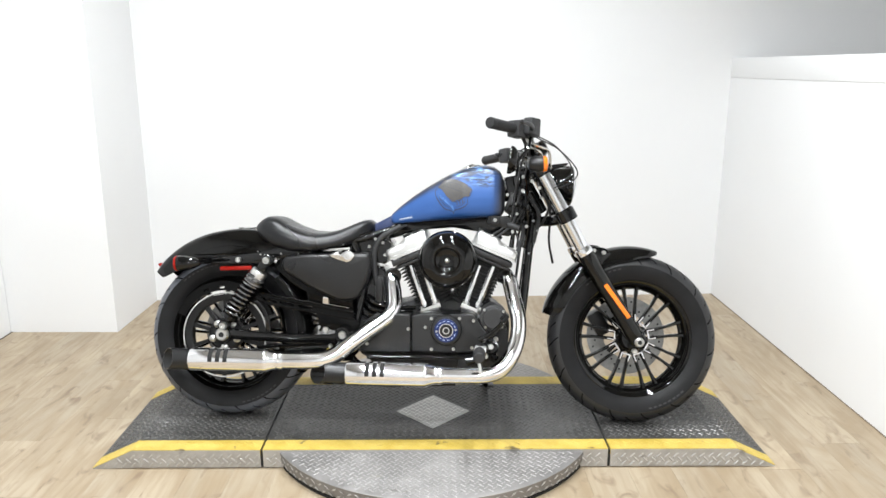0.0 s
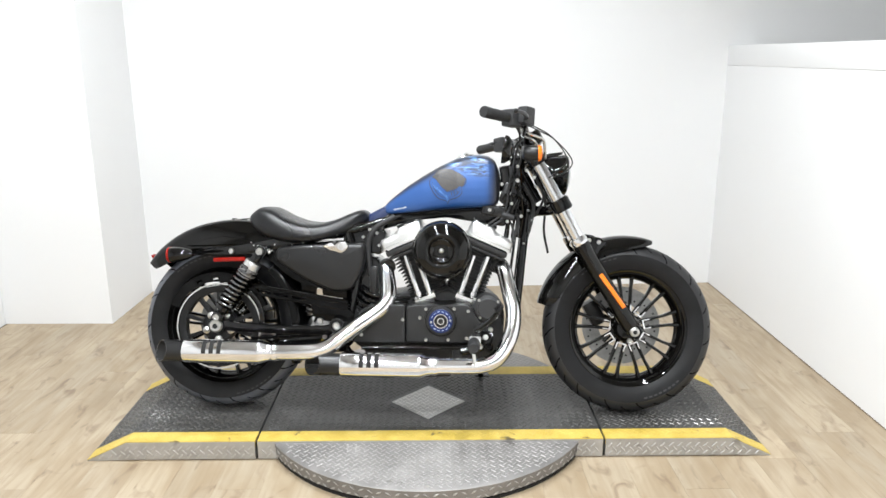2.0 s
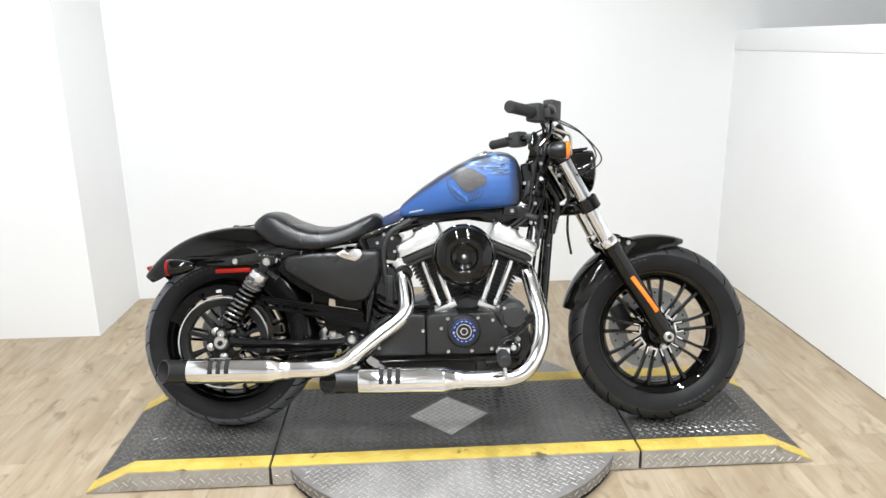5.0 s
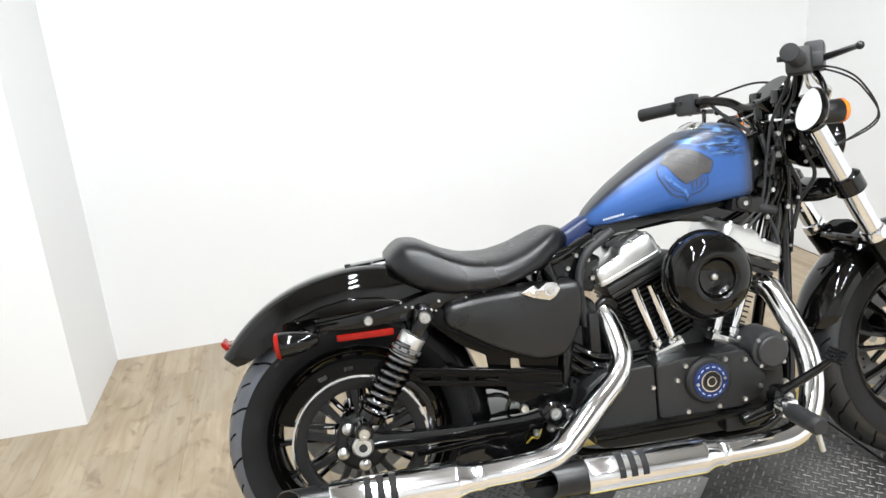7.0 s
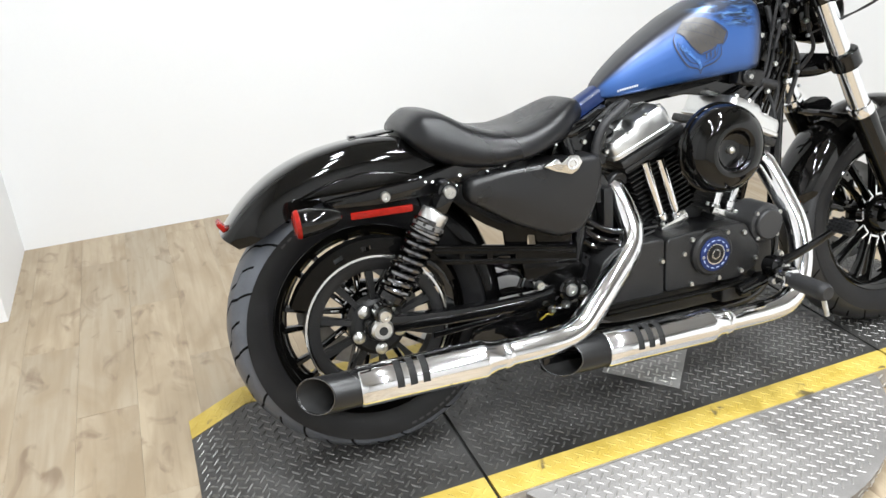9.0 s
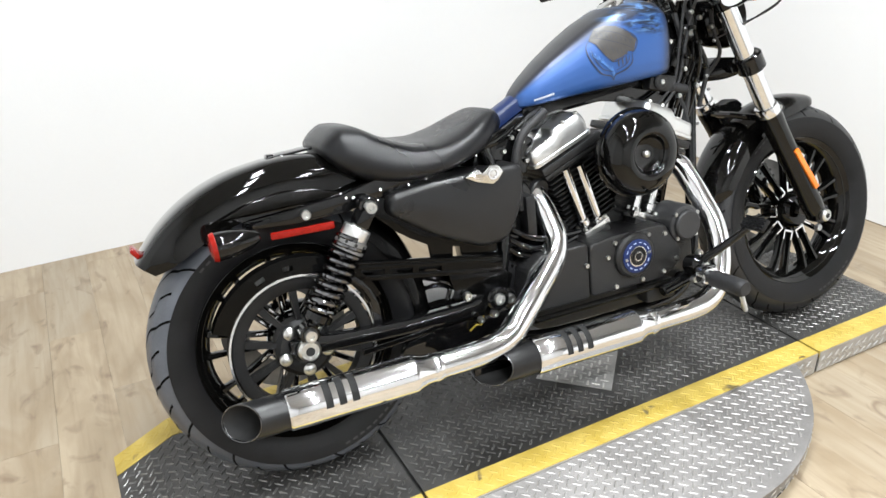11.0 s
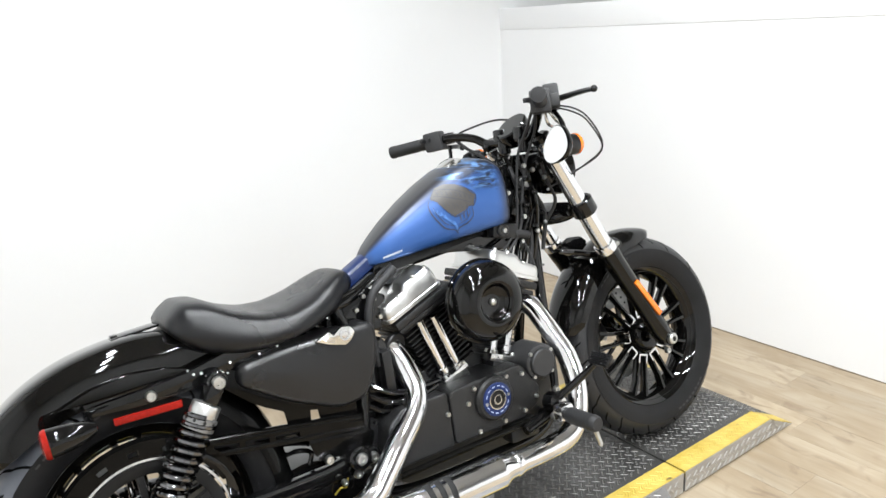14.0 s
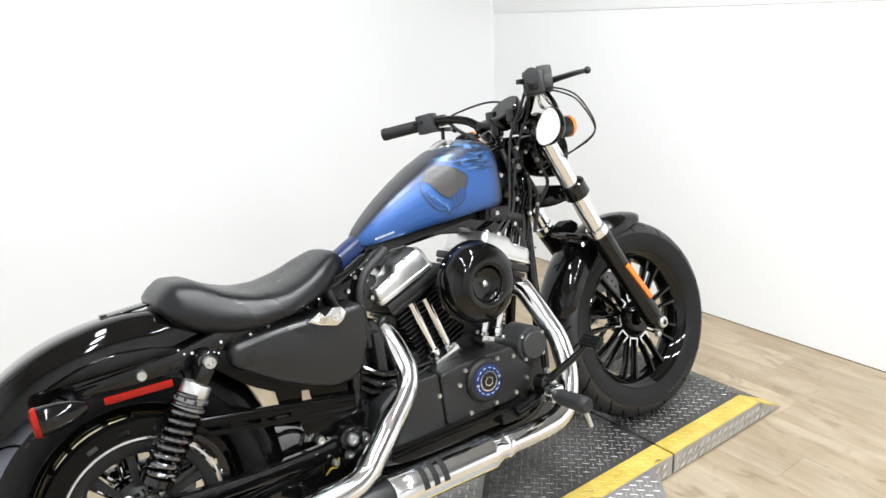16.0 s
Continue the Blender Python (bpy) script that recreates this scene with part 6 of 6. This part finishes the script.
def muffler(x0, x1, xt, z, r, pipe, slot0):
    """From the pipe at x0 back to the shield's end at x1 and the open tip at xt."""
    y = -0.243
    g = lathe(B(), [(0.020, 0.055), (r - 0.004, 0.075), (r - 0.004, x0 - xt), (r - 0.0065, x0 - xt), (r - 0.0065, x0 - xt - 0.16), (0.002, x0 - xt - 0.16)], (x0, y, z), (-1, 0, 0), 48)
    # slash cut: the opening is turned outwards
    for v in g.verts:
        if v.co.x < xt + 0.03:
            v.co.x += (y - v.co.y) * 0.85 + (v.co.z - z) * 0.25
    mf = part("muffler", g, M_SATIN, pipe, "satin black muffler with an open tip", smooth=45)
    # near-black liner over the tip's satin inner wall
    bore = lathe(B(), [(r - 0.0068, 0.0), (r - 0.0068, 0.10), (0.002, 0.10)], (xt, y, z), (1, 0, 0), 40)
    bmesh.ops.delete(bore, geom=[f for f in bore.faces if len(f.verts) > 4 and min(v.co.x for v in f.verts) < xt + 0.01], context="FACES_ONLY")
    for v in bore.verts:
        if v.co.x < xt + 0.03:
            v.co.x += (y - v.co.y) * 0.85 + (v.co.z - z) * 0.25 + 0.002
    part("tip_bore", bore, M_GAP, mf, "black inside of the tip")
    # thin ring added for the highlight along the tip's edge
    ring = []
    for i in range(49):
        a = 2 * math.pi * i / 48
        ry, rz = (r - 0.0052) * math.cos(a), (r - 0.0052) * math.sin(a)
        ring.append((xt - ry * 0.85 + rz * 0.25 - 0.0004, y + ry, z + rz))
    part("tip_edge_glint", tube(B(), ring, 0.0011, 6, 1), M_SPRING, mf, "thin ring drawn as the tip's edge highlight")
    prof = [(0.0300, 0.0), (0.0312, 0.004), (0.0312, 0.022), (0.034, 0.04), (r - 0.0012, 0.058), (r, 0.062), (r, 0.066), (r, 0.080)]
    n_end = x0 - x1
    slots = [slot0 + k * 0.0265 for k in range(3)]
    cuts = sorted({0.09} | {x0 - s + d for s in slots for d in (-0.0095, -0.0075, 0.0075, 0.0095)})
    prof += [(r, h) for h in cuts] + [(r, n_end - 0.004), (r - 0.002, n_end)]
    hh = [p[1] for p in prof]

    def in_slot(i, j):
        a = (i + 0.5) * 360 / 48
        mid = (hh[j] + hh[j + 1]) / 2
        return any(abs(mid - (x0 - s)) < 0.0074 for s in slots) and SLOT[0] <= a <= SLOT[1]

    sh = part("heat_shield", lathe(B(), prof, (x0, y, z), (-1, 0, 0), 48, skip=in_slot), M_CHROME, mf, "slotted chrome heat shield", smooth=40)
    shell(sh, 0.0025, -1.0)
    # sleeve added behind the slots only to turn them black
    part("slot_dark_sleeve", lathe(B(), [(r - 0.0034, x0 - slots[2] - 0.016), (r - 0.0034, x0 - slots[0] + 0.016)], (x0, y, z), (-1, 0, 0), 48), M_GAP, mf)
    part("shield_band", lathe(B(), [(0.0313, 0.004), (0.0325, 0.006), (0.0325, 0.018), (0.0313, 0.020)], (x0, y, z), (-1, 0, 0), 40, close=True), M_CHROME, mf)
    return mf


q = basis((-1, 0, 0))
ang_out = math.degrees(math.atan2((q.transposed() @ Vector((0, -0.93, 0.37)))[1], (q.transposed() @ Vector((0, -0.93, 0.37)))[0])) % 360
SLOT = (ang_out - 68, ang_out + 68)
muffler(0.248, -0.080, -0.165, 0.245, 0.0415, p1, -0.002)
muffler(0.808, 0.470, 0.368, 0.204, 0.0425, p2, 0.545)
part("muffler_bracket", prism(B(), rounded([(0.34, 0.165), (0.62, 0.15), (0.85, 0.16), (0.85, 0.175), (0.62, 0.168), (0.40, 0.20), (0.34, 0.20)], 0.006), -0.215, -0.195, 0.003), M_BLACKTUBE, bike, "black exhaust bracket")
part("side_rail", rod(B(), (0.53, -0.165, 0.248), (0.94, -0.165, 0.254), 0.008, seg=12), M_BLACK, bike)

# ---- right foot control
peg_a, peg_b = Vector((0.932, -0.298, 0.300)), Vector((0.930, -0.408, 0.300))
pm = part("foot_control", tube(B(), [(0.99, -0.11, 0.235), (0.985, -0.18, 0.265), (0.955, -0.24, 0.296), peg_a], 0.014, 12), M_BLACKTUBE, bike, "black foot control bracket")
ax = (peg_b - peg_a).normalized()
part("foot_peg", lathe(B(), [(0.010, 0.0), (0.019, 0.012)] + [(0.0195 + 0.0012 * (i % 2), 0.018 + 0.008 * i) for i in range(10)] + [(0.020, 0.102), (0.015, 0.110)], peg_a, ax, 20), M_GRIP, pm, "black rubber foot peg")
part("peg_feeler", rod(B(), peg_b - ax * 0.012 + Vector((0, 0, -0.015)), peg_b - ax * 0.004 + Vector((0.006, 0, -0.055)), 0.0055, seg=10, bevel=0.002), M_STEEL, pm, "steel peg feeler bolt")
part("control_body", lathe(B(), [(0.018, -0.03), (0.026, -0.026), (0.027, 0.012), (0.020, 0.022), (0.012, 0.024)], (0.972, -0.215, 0.300), (0, -1, 0.2), 24), M_BLACKTUBE, pm, "gloss black pedal pivot")
part("pivot_bolt", bolt(B(), (0.972, -0.238, 0.305), (0, -1, 0.2), 0.010, 0.008), M_STEEL, pm)
part("peg_spring", tube(B(), [(0.925 + 0.011 * math.cos(k * 1.05), -0.270 - 0.0012 * k, 0.304 + 0.011 * math.sin(k * 1.05)) for k in range(24)], 0.0022, 6, 1), M_STEEL, pm)
part("peg_clevis", box(B(), peg_a + Vector((0.003, 0.014, 0.002)), (0.042, 0.034, 0.040), 0.009), M_CHROME, pm, "bright peg clevis")
part("brake_pedal", tube(B(), [(0.935, -0.27, 0.335), (0.965, -0.285, 0.355), (0.995, -0.31, 0.385), (1.010, -0.335, 0.412)], lambda u: 0.011 - 0.003 * u, 12), M_BLACKTUBE, pm, "black brake pedal")
pad = part("pedal_pad", box(B(), (1.014, -0.352, 0.424), (0.032, 0.062, 0.012), 0.003, Euler((0, radians(-48), 0)).to_matrix()), M_RUBBER, bike, "studded rubber pedal pad")
rot = Euler((0, radians(-48), 0)).to_matrix()
for i in range(4):
    for j in range(6):
        part("stud", box(B(), Vector((1.014, -0.352, 0.424)) + rot @ Vector((-0.012 + 0.008 * i, -0.026 + 0.0104 * j, 0.008)), (0.004, 0.0055, 0.005), 0.001, rot), M_RUBBER, pad)
part("master_cylinder", rod(B(), (0.965, -0.185, 0.262), (0.885, -0.185, 0.242), 0.015, seg=16, bevel=0.003), M_BLACKTUBE, pm)
for p in ((0.985, -0.20, 0.285), (0.955, -0.215, 0.268), (0.99, -0.195, 0.325)):
    part("control_bolt", bolt(B(), p, (0, -1, 0), 0.009, 0.012), M_STEEL, pm)

# ---- side stand on the left
ll = part("side_stand", tube(B(), [(0.93, 0.13, 0.19), (0.95, 0.20, 0.12), (0.965, 0.262, 0.045)], 0.012, 12), M_BLACKTUBE, bike, "black side stand leg")
part("stand_foot", box(B(), (0.967, 0.268, 0.0475), (0.06, 0.035, 0.012), 0.004, Euler((radians(9), 0, 0)).to_matrix()), M_BLACKTUBE, ll)
part("left_peg", rod(B(), (0.935, 0.14, 0.30), (0.925, 0.40, 0.30), 0.018, seg=16, bevel=0.003), M_GRIP, bike)
part("front_caliper", box(B(), (1.395, 0.095, 0.345), (0.06, 0.07, 0.10), 0.014, Euler((0, radians(-30), 0)).to_matrix()), M_SATIN, bike, "black brake caliper")

# ---------------------------------------------------------------- floor planks
floor = tagged(new("floor"), "light oak vinyl plank floor", kind="structure")
PW_, PL_ = 0.152, 0.92
rnd = random.Random(11)
meshes = {}


def plank_mesh(w, l):
    key = (round(w, 3), round(l, 3))
    if key not in meshes:
        g = B()
        box(g, (0, 0, -0.004), (w - 0.0005, l - 0.0005, 0.008), 0.0)
        me = bpy.data.meshes.new("plank")
        g.to_mesh(me)
        g.free()
        me.materials.append(M_PLANK)
        meshes[key] = me
    return meshes[key]


rest = B()
x, col = XL + 0.01, 0
while x < XR + 0.01:
    y = -3.2 - (col * 0.37) % PL_
    while y < 1.84:
        o = new("plank", plank_mesh(PW_, PL_))
        o.location = (x + PW_ / 2, y + PL_ / 2, rnd.uniform(-0.0003, 0.0003))
        o.parent = floor
        y += PL_
    # planks in the front of the room, never near the walk
    y = -3.2 - (col * 0.37) % PL_
    while y > YF:
        y0 = max(y - PL_, YF)
        box(rest, (x + PW_ / 2, (y0 + y) / 2, -0.004), (PW_ - 0.0005, y - y0 - 0.0005, 0.008))
        y -= PL_
    x += PW_
    col += 1
part("plank_field", rest, M_PLANK, floor, "oak planks in the front of the room", smooth=0, kind="stuff")
